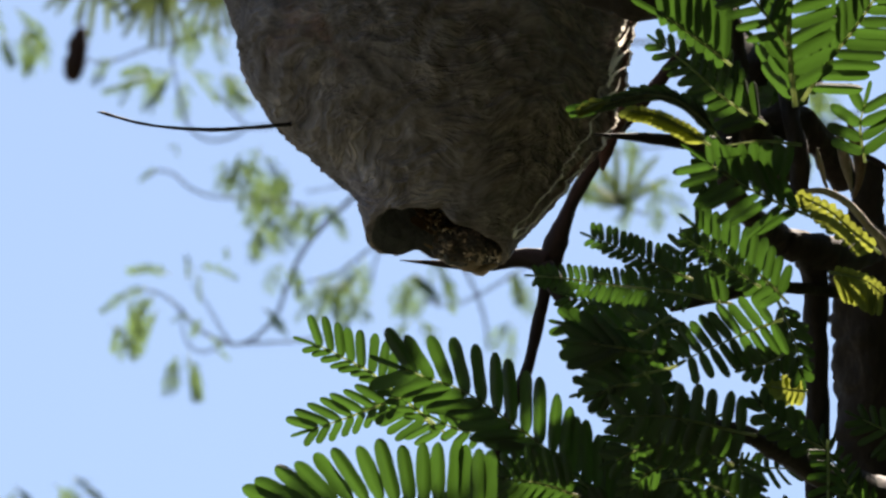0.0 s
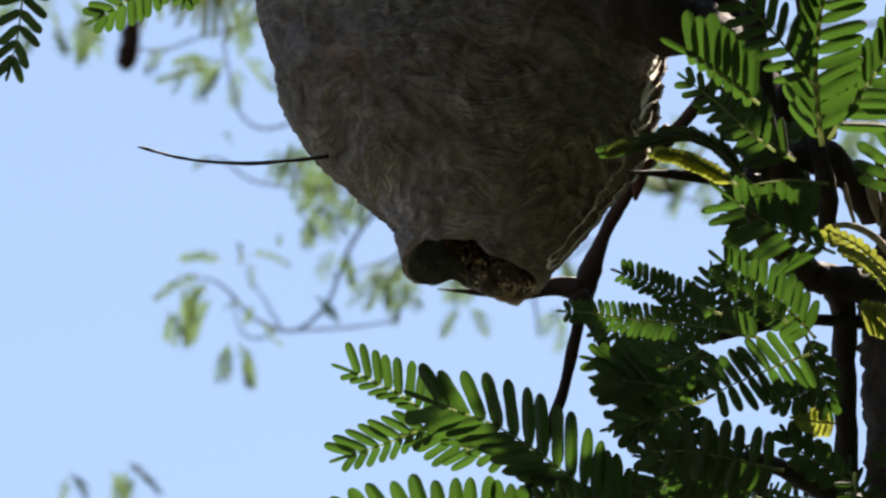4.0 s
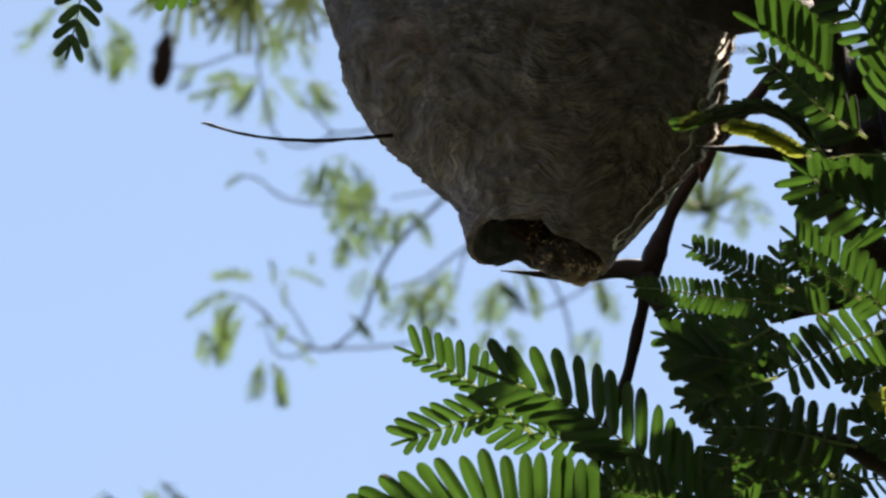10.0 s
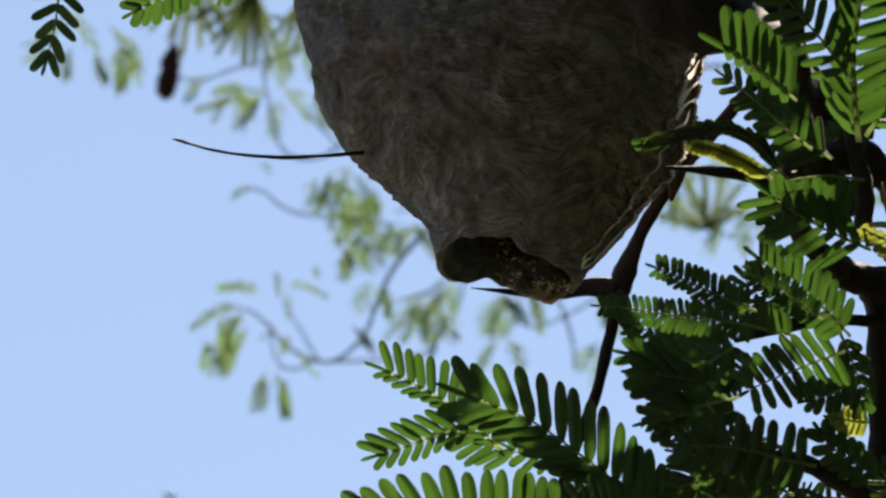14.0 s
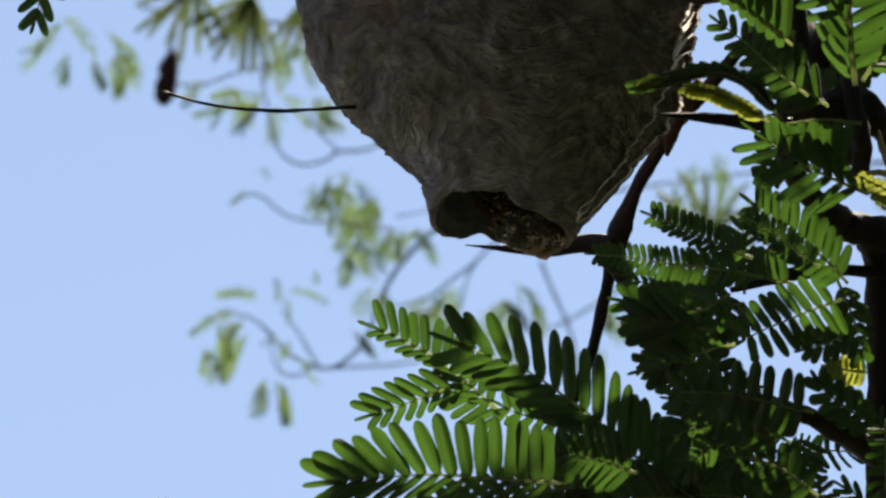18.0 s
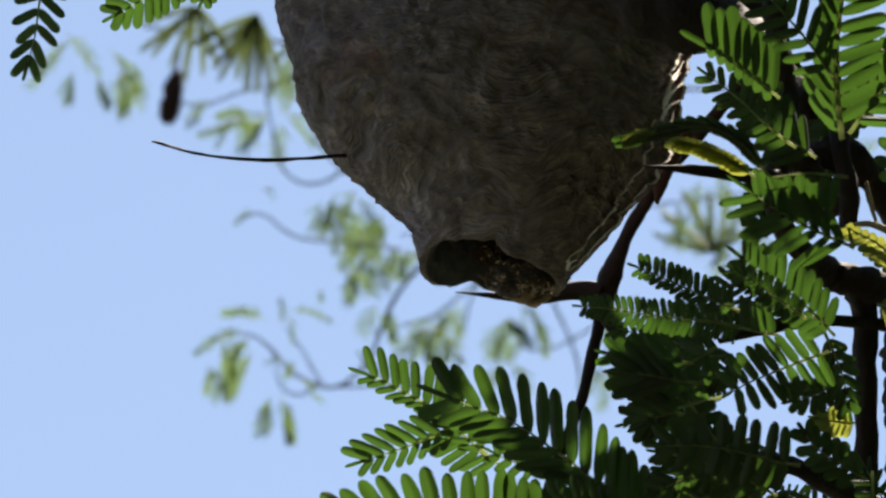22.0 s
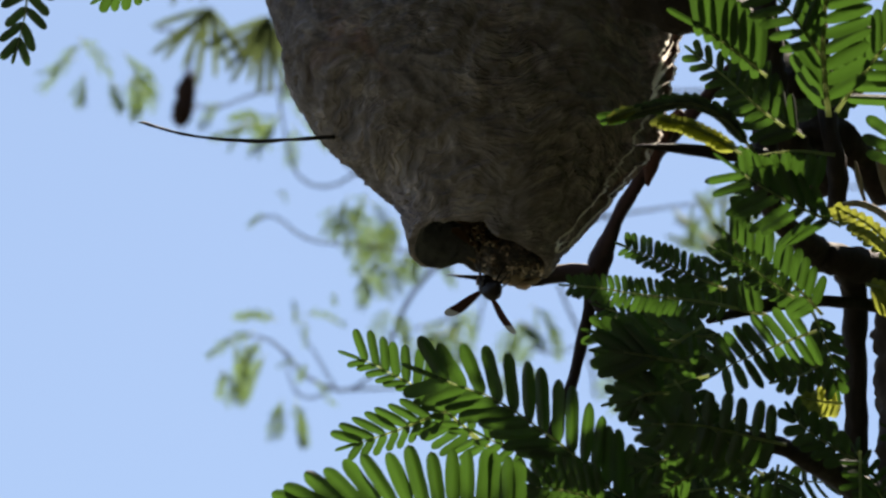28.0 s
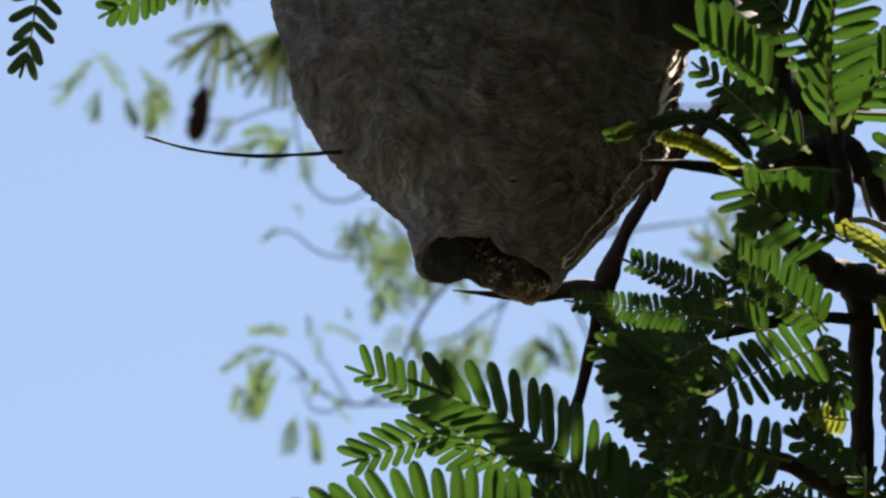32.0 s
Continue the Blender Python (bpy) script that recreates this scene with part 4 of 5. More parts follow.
    pinna(a, [(94.7, 46.2, -255), (84.7, 47.2, -255), (74.7, 46.1, -255)], 6, 0, 9.5, 3.0, seed=60, lean=80, lean_b=84, tip_lean=78, jitter=4, terminal=False, shade=((0, 1, -3), (0, 1, -8)))
    pinna(a, [(96.2, 28.4, -255), (84.7, 33.5, -258), (75.4, 38.7, -260), (70.4, 42.2, -260)], 8, 10.5, 13, 2.5, seed=25, lean=44, lean_b=62, tip_lean=44, shade=((0, 1, -7), (0, 1, 1), (0, 1, 7)))
    pinna(a, [(73.8, 45.9, -300), (65.4, 55, -300), (55.5, 58.2, -300), (39.4, 54.9, -300)], 16, 6.5, 6.5, 2.0, seed=26, lean=15, tip_lean=10, tilt_a=30, tilt_b=35, terminal=False, jitter=3, taper=0.9, shade=((0, 0.85, -2), (0, 0.85, 2)))
    pinna(a, [(45.5, 57.0, -302), (42.0, 56.0, -302), (39.0, 54.6, -302)], 3, 4.0, 4.0, 1.7, LEAF_YOUNG, seed=69, lean=18, tip_lean=10, tilt_a=20, tilt_b=25, jitter=5)
    pinna(a, [(70.4, 45.7, -295), (64.8, 49.5, -295), (57.7, 53, -295), (50.7, 54.6, -295)], 13, 3.0, 5.0, 2.2, LEAF_YOUNG, seed=29, lean=22, lean_b=32, tilt_a=40, tilt_b=15, terminal=False, jitter=4, sun=((0, 1, -3), (0, 1, 0)))
    for k in range(4):
        x, y = rnd.uniform(78, 104), rnd.uniform(36, 84)
        ang, w, r = rnd.uniform(0, 6.28), rnd.uniform(-160, 20), rnd.uniform(18, 26)
        dx, dy = math.cos(ang) * r, math.sin(ang) * r
        pinna(a, [(x - dx / 2, y - dy / 2, w), (x, y + rnd.uniform(-3, 3), w + rnd.uniform(-6, 6)), (x + dx / 2, y + dy / 2, w)],
              rnd.randrange(8, 12), rnd.uniform(8, 10), rnd.uniform(8, 10), rnd.uniform(3.0, 3.6), seed=200 + k, face=rnd.uniform(-50, 50))
    # yellow young feathers
    pinna(a, [(119.5, 19.2, -130), (112.6, 24.6, -130), (106.0, 30.5, -130), (98.3, 34.6, -130)], 11, 3, 5.5, 2.3, LEAF_YOUNG, seed=30, lean=40, lean_b=62, tilt_a=30, tilt_b=15, jitter=4, terminal=False, sun=((0, 1, -4), (0, 1, 0), (0, 1, 4)))
    pinna(a, [(105.4, 14.5, -140), (110.1, 13.6, -140), (115.3, 11.9, -140), (119.2, 8.9, -140)], 8, 8.6, 2.2, 2.2, LEAF_YOUNG, seed=31, lean=64, tip_lean=50, jitter=3, terminal=False, sun=((0, 1, -6), (0, 1, 0), (0, 1, 6)))
    # upper left
    pinna(a, [(-121.8, 122.8, 200), (-123.8, 111.3, 200), (-125.6, 101.6, 200), (-126.4, 95.0, 200), (-127.9, 88.5, 200), (-128.7, 85.6, 200)], 8, 8.6, 9.0, 2.75, seed=40, lean=62, tip_lean=26, jitter=5, taper=0.9, ramp=0.5, shade=((0, 1, -7), (0, 1, 1), (0, 1, 8)))
    pinna(a, [(-77.1, 111.7, 110), (-85.1, 106.1, 110), (-93.0, 101.4, 110), (-100.2, 97.4, 110)], 9, 8.5, 8.5, 2.8, seed=41, lean=58, jitter=6, sun=((0, 1, -6), (0, 1, 0), (0, 1, 6)))
    pinna(a, [(-74.0, 113.3, 110), (-74.8, 107.8, 110), (-76.3, 102.2, 110)], 6, 6, 6, 2.4, seed=42, lean=58)


acacia_wood()
acacia_leaves()


# ---- the tree behind, out of focus ----
FAR = new("background_tree")
tagged(FAR, "light green tree with thin drooping twigs some metres behind the nest", "tree")


def far_tree():
    f = FAR
    z = 4400
    limb("twig", [(-154.0, 16.3, 4400), (-140.0, 13.5, 4400), (-126.9, 2.3, 4400), (-118.9, -7.5, 4400), (-101.3, -16.5, 4400), (-88.3, -16.5, 4400), (-76.4, -8.1, 4400), (-68.0, 3.2, 4400), (-61.8, 20.7, 4400), (-53.4, 38.3, 4400), (-42.9, 52.4, 4400), (-25.4, 69.3, 4400), (-13.9, 79.8, 4400), (5.4, 97.4, 4400), (40.4, 132.6, 4400)], [0.5, 0.9, 1.0, 1.1, 1.1, 1.3, 1.5, 1.6, 1.8], FAR_BARK, f, sides=6)
    limb("twig", [(40.4, 132.6, 4400), (61.5, 97.5, 4400), (75.6, 83.5, 4400)], [1.1, 0.9, 0.8, 0.7], FAR_BARK, f, sides=6)
    limb("twig", [(-89.0, -17.2, 4400), (-68.0, -16.4, 4400), (-48.7, -15.0, 4400), (-25.9, -10.7, 4400)], [0.9, 0.8, 0.7], FAR_BARK, f, sides=6)
    limb("twig", [(-121.4, 19.9, 4400), (-110.1, 3.1, 4400), (-103.8, -8.1, 4400), (-98.8, -15.8, 4400)], [0.4, 0.7, 0.8], FAR_BARK, f, sides=6)
    limb("twig", [(-128.4, 5.8, 4400), (-126.9, -9.9, 4400), (-122.0, -19.4, 4400), (-112.8, -22.2, 4400), (-103.0, -17.2, 4400)], [0.4, 0.7, 0.8], FAR_BARK, f, sides=6)
    limb("twig", [(-151.7, 85.8, 4400), (-140.2, 90.0, 4400), (-131.4, 87.2, 4400), (-124.4, 80.9, 4400), (-113.8, 75.3, 4400), (-99.1, 72.9, 4400), (-77.0, 71.9, 4400), (-50.7, 67.4, 4400)], [0.6, 0.7, 0.8, 0.9], FAR_BARK, f, sides=6)
    limb("twig", [(-134.4, 167.2, 4400), (-129.4, 139.1, 4400), (-124.5, 119.9, 4400), (-116.7, 111.1, 4400), (-106.9, 108.3, 4400), (-95.7, 110.5, 4400), (-85.9, 116.1, 4400), (-66.6, 118.3, 4400), (-43.8, 132.3, 4400)], [0.7, 0.8, 0.9, 1.0], FAR_BARK, f, sides=6)
    limb("twig", [(-105.2, 137.4, 4400), (-96.4, 126.9, 4400), (-85.9, 116.1, 4400)], [0.6, 0.7], FAR_BARK, f, sides=6)
    limb("twig", [(61.1, -21.7, 4400), (59.7, -5.9, 4400), (54.7, 11.6, 4400), (45.9, 30.9, 4400), (38.8, 48.4, 4400)], [0.7, 0.9, 1.0], FAR_BARK, f, sides=6)
    limb("twig", [(21.4, 10.4, 4400), (31.9, 5.6, 4400), (42.5, 6.3, 4400), (58.2, 13.4, 4400), (77.5, 24.6, 4400), (96.7, 38.0, 4400)], [0.6, 0.7, 0.8], FAR_BARK, f, sides=6)
    limb("twig", [(-50.5, 20.1, 4400), (-29.5, 27.1, 4400), (-15.5, 37.7, 4400), (-1.5, 48.3, 4400), (19.5, 69.4, 4400)], [0.6, 0.8, 0.9], FAR_BARK, f, sides=6)
    limb("twig", [(-18.9, 6.1, 4400), (-11.2, 20.2, 4400), (-7.8, 34.2, 4400), (-1.5, 48.3, 4400)], [0.6, 0.8], FAR_BARK, f, sides=6)
    limb("twig", [(-50.7, 76.2, 4400), (-29.6, 79.8, 4400), (-12.1, 81.6, 4400)], [0.5, 0.6], FAR_BARK, f, sides=6)
    limb("twig", [(110.6, 87.1, 4400), (131.7, 76.7, 4400), (152.8, 62.7, 4400), (173.8, 60.0, 4400)], [0.6, 0.7, 0.7], FAR_BARK, f, sides=6)
    limb("twig", [(-187.7, 160.0, 4400), (-173.7, 156.6, 4400), (-149.1, 165.4, 4400), (-128.1, 170.7, 4400), (-107.1, 177.8, 4400), (-86.1, 188.4, 4400)], [0.6, 0.8, 0.9], FAR_BARK, f, sides=6)
    limb("twig", [(230.3, 109.4, 4400), (251.2, 109.0, 4400), (275.0, 117.4, 4400), (314.2, 132.0, 4400), (356.1, 142.3, 4400)], [0.6, 0.9, 1.1], FAR_BARK, f, sides=6)
    base = site((510.5, 88.3, 4400))
    line = spline([Vector((base.x + 0.1, base.y + 0.15, 0)), Vector((base.x + 0.05, base.y + 0.1, 2.2)), base, site((492.6, 204, 4400)), site((439.5, 379.2, 4400))], 8)
    part("trunk", tube(bmesh.new(), line, [0.05, 0.04, 0.03, 0.02, 0.012], 10, 0.1), BARK, f)
    limb("branch", [(510.4, 98.8, 4400), (370.1, 112.5, 4400), (229.8, 108.5, 4400), (124.6, 97.7, 4400), (51, 87, 4400)], [4, 2, 0.8, 0.7, 1.2], FAR_BARK, f, sides=6)
    limb("branch", [(496.1, 193.5, 4400), (299.8, 171.9, 4400), (47.2, 167.6, 4400), (-15.9, 181.5, 4400), (-86.1, 191.8, 4400), (-149.3, 198.6, 4400), (-208.9, 205.5, 4400)], [5, 1.2, 0.9, 1.2, 1.2, 1.1, 0.8], FAR_BARK, f, sides=6)
    rnd = random.Random(9)

    def cluster(x0, y0, x1, y1, count, length, droop=0.6, material=LEAF_FAR, wide=None):
        for k in range(count):
            x, y, w = rnd.uniform(x0, x1), rnd.uniform(y0, y1), z + rnd.uniform(-250, 250)
            ang = -math.pi / 2 + rnd.uniform(-0.8, 0.8)
            r = length * rnd.uniform(1.6, 2.4)
            dx, dy = math.cos(ang) * r, math.sin(ang) * r * (0.7 + droop * 0.3)
            pinna(f, [(x, y, w), (x + dx * 0.55, y + dy * 0.4, w), (x + dx, y + dy, w)], rnd.randrange(4, 7), length * rnd.uniform(0.8, 1.2), length * rnd.uniform(0.8, 1.2),
                  wide or length * 0.13, material, seed=rnd.randrange(9999), lean=32, tip_lean=18, face=rnd.uniform(-70, 70), stalk=0.4, jitter=16)

    for (p, q, count, length) in FAR_CLUSTERS:
        cluster(p[0], q[1], q[0], p[1], count, length)
    for (p, q, length, pairs) in FAR_LEAVES:
        w = z + rnd.uniform(-120, 120)
        mid = ((p[0] + q[0]) / 2 + rnd.uniform(-2, 2), (p[1] + q[1]) / 2 + 2.5, w)
        pinna(f, [(*p, w), mid, (*q, w)], round(pairs), length, length, length * 0.3, LEAF_FAR, seed=rnd.randrange(9999), lean=30, tip_lean=18, face=rnd.uniform(-40, 40), stalk=0.4, jitter=10)
    # narrow dark leaves fanned out from one point
    for (p, reach, spread0, spread1, count) in FANS:
        c0 = Vector(p)
        for k in range(count):
            t = k / (count - 1)
            ang = radians(spread0 + (spread1 - spread0) * t + rnd.uniform(-3, 3))
            ln = reach * rnd.uniform(0.85, 1.1)
            q = c0 + Vector((math.cos(ang) * ln, math.sin(ang) * ln, rnd.uniform(-12, 12)))
            d = (site(q) - site(c0))
            yv = d.normalized()
            zv = (-AHEAD - yv * (-AHEAD).dot(yv)).normalized()
            zv = Matrix.Rotation(radians(rnd.uniform(-40, 40)), 3, yv) @ zv
            xv = yv.cross(zv)
            ob = new("leaf", leaflet_of(LEAF_FAN, 2))
            ob.parent = f
            m = Matrix((xv * 0.0042, yv * d.length, zv * d.length)).transposed().to_4x4()
            m.translation = site(c0)
            ob.matrix_basis = m


# two corners of each stretch of foliage (right, up), how many leaves, how long
FAR_CLUSTERS = [((246.1, 142.6), (268.8, 132.1), 5, 12), ((251.3, 118.1), (275.7, 104.1), 5, 12),
                ((-85.8, 107.7), (-54.2, 86.7), 8, 11), ((-89.3, 86.6), (-54.2, 62.2), 11, 11), ((-85.7, 62.1), (-71.7, 51.6), 5, 10), ((-50.7, 72.7), (-34.8, 55.2), 5, 10),
                ((-105.1, 100.6), (-85.8, 86.6), 3, 11), ((-68.1, 34.1), (-59.3, 27.1), 3, 10), ((-80.3, 6.0), (-71.5, -1.0), 2, 8), ((-47.0, 23.6), (-15.4, 13.2), 7, 12),
                ((-26.0, 37.7), (-4.9, 23.7), 4, 10), ((5.6, 34.3), (30.1, 20.3), 7, 12), ((12.6, 6.2), (19.7, -4.3), 2, 10), ((-161.0, 16.3), (-155.7, 11.0), 2, 12),
                ((-152.2, 4.0), (-148.7, -1.2), 2, 13), ((-176.0, -1.3), (-173.2, -4.8), 1, 11), ((-178.5, 14.5), (-175.0, 12.7), 0, 10), ((-170, 158), (-149.1, 153.1), 4, 10),
                ((-131.6, 160.2), (-124.5, 149.7), 3, 13), ((-107.0, 153.2), (-101.7, 149.7), 2, 12), ((-119.4, 184.8), (-108.8, 177.8), 4, 11), ((-100.0, 149.7), (-93.0, 144.5), 1, 10),
                ((74.0, 27.4), (84.5, 18.7), 4, 11), ((74.0, -4.1), (81.1, -9.4), 2, 11), ((117.6, 97.7), (145.7, 87.2), 5, 12), ((156.2, 87.3), (173.8, 76.8), 4, 12),
                ((135.1, 118.8), (156.2, 104.8), 3, 11), ((-250.9, 184.4), (-226.3, 174.0), 3, 11), ((-261.5, 194.9), (-240.4, 188.0), 3, 12), ((-221.1, 170.5), (-200, 163.6), 2, 11),
                ((-229.9, 191.5), (-212.3, 181.0), 3, 12), ((-213.3, -99.6), (-197.5, -113.6), 4, 9), ((-239.6, -103.2), (-229.1, -110.2), 2, 9), ((-190.5, -103.0), (-179.9, -110.0), 2, 8),
                ((-129.3, -22.2), (-126.9, -25.7), 2, 12)]
# single drooping leaves: base, tip, pairs, length of a leaflet
FAR_LEAVES = [((-146.8, 18.1), (-174.1, 4.7), 7, 6.0), ((-146.0, 13.5), (-160.0, -6.5), 7, 6.0), ((-166.0, -5.8), (-168.4, -20.5), 5, 5.0), ((-142.5, 4.8), (-154.4, -21.9), 7, 6.0),
              ((-135.6, 25.8), (-160.1, 27.9), 7, 5.0), ((-125.0, 21.7), (-125.8, 36.4), 4, 5.0), ((-119.4, 30.1), (-95.9, 23.8), 6, 4.0), ((-118.0, 25.9), (-115.9, 10.1), 4, 4.0),
              ((-122.1, -1.5), (-133.4, -2.9), 3, 4.0), ((-113.4, -2.2), (-119.3, -11.3), 4, 6.0), ((-122.1, -26.0), (-115.7, -49.9), 6, 8.0), ((-109.8, -13.4), (-102.8, -18.3), 3, 4.0),
              ((-107.4, -23.2), (-99.3, -26.7), 3, 5.0), ((-137.8, 105.8), (-131.4, 101.2), 3, 4.0), ((-141.9, 90.0), (-152.4, 84.7), 4, 4.0), ((-99.7, 42.7), (-101.2, 37.2), 4, 3.0),
              ((-138.6, 146.1), (-173.6, 139.7), 8, 6.0), ((-142.1, 149.6), (-161.4, 148.9), 6, 6.0)]
FANS = [((-138.7, 211.5, 4350), 48, -152, -68, 9), ((-174.6, 216.6, 4350), 44, -160, -60, 8), ((-104.8, 211.6, 4350), 40, -130, -60, 6), ((-190.4, 267.1, 4350), 46, -150, -50, 9), ((143.0, 65.8, 4350), 40, 30, 165, 7)]
far_tree()


def pod():
    top = new("seed_pod")
    tagged(top, "dark brown woody seed pod hanging from the tree behind", "seed pod")
    line = spline([site((-188.9, 181, 4400)), site((-189.5, 173.9, 4400)), site((-192, 161.7, 4400)), site((-194.7, 149.4, 4400)), site((-195.8, 145.2, 4400))], 6)
    part("husk", tube(bmesh.new(), line, [0.001, 0.0045, 0.0065, 0.0058, 0.002], 10, 0.5), POD, top)
    line = spline([site((-188.9, 181, 4400)), site((-186.1, 195, 4400)), site((-180.8, 202, 4400))], 5)
    part("stalk", tube(bmesh.new(), line, [0.0008, 0.0008], 6), TWIG_BARK, top)


pod()


# ---- unseen leaf clumps that block light, above the acacia and around ----
def leaf_clumps(centres, leaf_mm, seed):
    """Many small folded leaves round each centre (place, radius, count), as one mesh."""
    rng = np.random.default_rng(seed)
    verts, faces = [], []
    for (c, r, count) in centres:
        pts = rng.normal(size=(count, 3))
        pts /= np.linalg.norm(pts, axis=1)[:, None]
        pts = pts * (rng.random(count) ** 0.45)[:, None] * np.array(r) + np.array(c)
        y = rng.normal(size=(count, 3))
        y /= np.linalg.norm(y, axis=1)[:, None]
        x = np.cross(y, rng.normal(size=(count, 3)))
        x /= np.linalg.norm(x, axis=1)[:, None]
        ln = (leaf_mm / 1000 * rng.uniform(0.7, 1.3, count))[:, None]
        n = np.cross(x, y)
        b = len(verts)
        quad = np.stack([pts, pts + y * ln * 0.5 + x * ln * 0.2 + n * ln * 0.05, pts + y * ln, pts + y * ln * 0.5 - x * ln * 0.2 + n * ln * 0.05], 1)
        verts.extend(map(tuple, quad.reshape(-1, 3)))
        faces.extend((b + 4 * k, b + 4 * k + 1, b + 4 * k + 2, b + 4 * k + 3) for k in range(count))
    me = bpy.data.meshes.new("leaves")
    me.from_pydata(verts, [], faces)
    return me


def crown():
    rnd = random.Random(11)
    clumps = []
    # unseen sprays added between the sun and the leaves that should be dark
    sprays = [(p + SUN_WAY * rnd.uniform(0.40, 0.50), (0.0052, 0.0052, 0.0052), 56) for p in SHADED if all((q - p).cross(SUN_WAY).length > 0.0064 for q in SUNLIT)]
    rnd = random.Random(12)
    # unseen clumps, added beside, before and above the nest to darken it
    for k in range(60):
        c = site((rnd.uniform(165, 330), rnd.uniform(-190, 40), rnd.uniform(-220, 60)))
        clumps.append((c, (0.028, 0.028, 0.028), 130))
    for k in range(80):
        c = site((rnd.uniform(165, 300), rnd.uniform(-20, 240), rnd.uniform(-620, -350)))
        clumps.append((c, (0.03, 0.03, 0.03), 240))
    for k in range(70):
        c = site((rnd.uniform(-10, 170), rnd.uniform(150, 240), rnd.uniform(-450, -310)))
        clumps.append((c, (0.03, 0.03, 0.025), 220))
    for k in range(120):
        c = site((rnd.uniform(-150, 700), rnd.uniform(260, 750), rnd.uniform(-1000, 30)))
        if all((q - c).cross(SUN_WAY).length > 0.085 for q in SUNLIT):      # gaps that let the sun through
            clumps.append((c, (0.09, 0.09, 0.06), 800))
    for k in range(150):
        u = rnd.uniform(330, 900)
        c = site((u, rnd.uniform(-420, min(130 + (u - 330) * 1.1, 520)), rnd.uniform(-250, 600)))
        clumps.append((c, (0.09, 0.09, 0.09), 300))
    for k in range(190):
        c = site((rnd.uniform(175, 480), rnd.uniform(-200, 300), rnd.uniform(-900, -340)))
        clumps.append((c, (0.06, 0.06, 0.06), 260))
    for k in range(60):
        c = site((rnd.uniform(205, 340), rnd.uniform(30, 260), rnd.uniform(-340, -240)))
        clumps.append((c, (0.04, 0.04, 0.03), 130))
    for k in range(60):
        c = site((rnd.uniform(-60, 60), rnd.uniform(142, 210), rnd.uniform(-330, -240)))
        clumps.append((c, (0.026, 0.026, 0.02), 200))
    me = leaf_clumps(clumps, 16, 4)
    me.materials.append(LEAF)
    ob = new("crown", me)
    ob.parent = ACACIA
    tagged(ob, "unseen leaf clumps added to shade the nest and leaves", kind="stuff")
    me = leaf_clumps(sprays, 8, 5)
    me.materials.append(LEAF)
    ob = new("leaf_sprays", me)
    ob.parent = ACACIA
    tagged(ob, "unseen leaf sprays added to shade chosen leaves", kind="stuff")


def woodland():
    """Unseen leaf clumps round the viewer's back and sides, added to block sky light."""
    rnd = random.Random(21)
    clumps = []
    for k in range(330):
        az, far, h = radians(rnd.uniform(72, 248)), rnd.uniform(4.5, 8), rnd.uniform(0.5, 11.5)        # from +y towards +x
        clumps.append((Vector((math.sin(az) * far, -3.2 + math.cos(az) * far, h)), (0.9, 0.9, 0.8), 250))
    # clumps added sunward to shade the ground, too low to shade the nest
    for k in range(150):
        az, far = radians(rnd.uniform(26, 74)), rnd.uniform(5.0, 9.0)
        x, y = math.sin(az) * far, -3.2 + math.cos(az) * far
        clumps.append((Vector((x, y, rnd.uniform(0.3, 1.6 + 0.8 * math.hypot(x, y)))), (0.9, 0.9, 0.8), 200))
    me = leaf_clumps(clumps, 260, 6)
    me.materials.append(WOOD_LEAF)
    ob = new("woodland", me)
    tagged(ob, "unseen dark leaf clumps added around to block light", "woodland", kind="stuff")


crown()
woodland()


# ---- wasps ----
def blob(bm, centre, radii, turn=None, seg=14):
    m = Matrix.Translation(centre) @ (turn or Matrix.Identity(4)) @ Matrix.Diagonal((*radii, 1))
    bmesh.ops.create_uvsphere(bm, u_segments=seg, v_segments=10, radius=1, matrix=m)
    return bm


def spindle(line, radii, sides=14):
    return tube(bmesh.new(), line, radii, sides)


def wing_mesh(bm, side, a, b):
    """The stretch a..b of a wing's length, which reaches 12 mm out from its hinge."""
    n = 10
    top = []
    for i in range(n + 1):
        t = a + (b - a) * i / n
        x = side * 0.0125 * t
        half = 0.0019 * (0.28 + 1.5 * t * (1 - 0.55 * t)) * (1 - max(0, t - 0.82) ** 2 * 26) ** 0.5 if t < 0.999 else 0.0004
        lead = 0.0008 * t
        top.append([bm.verts.new((x, lead + half * s - 0.0006, 0.00012 * math.sin(9 * t + 3 * s))) for s in (0.8, 0.2, -0.5, -1.15)])
    for p, q in zip(top, top[1:]):
        for k in range(3):
            bm.faces.new((p[k], q[k], q[k + 1], p[k + 1]))
    return bm


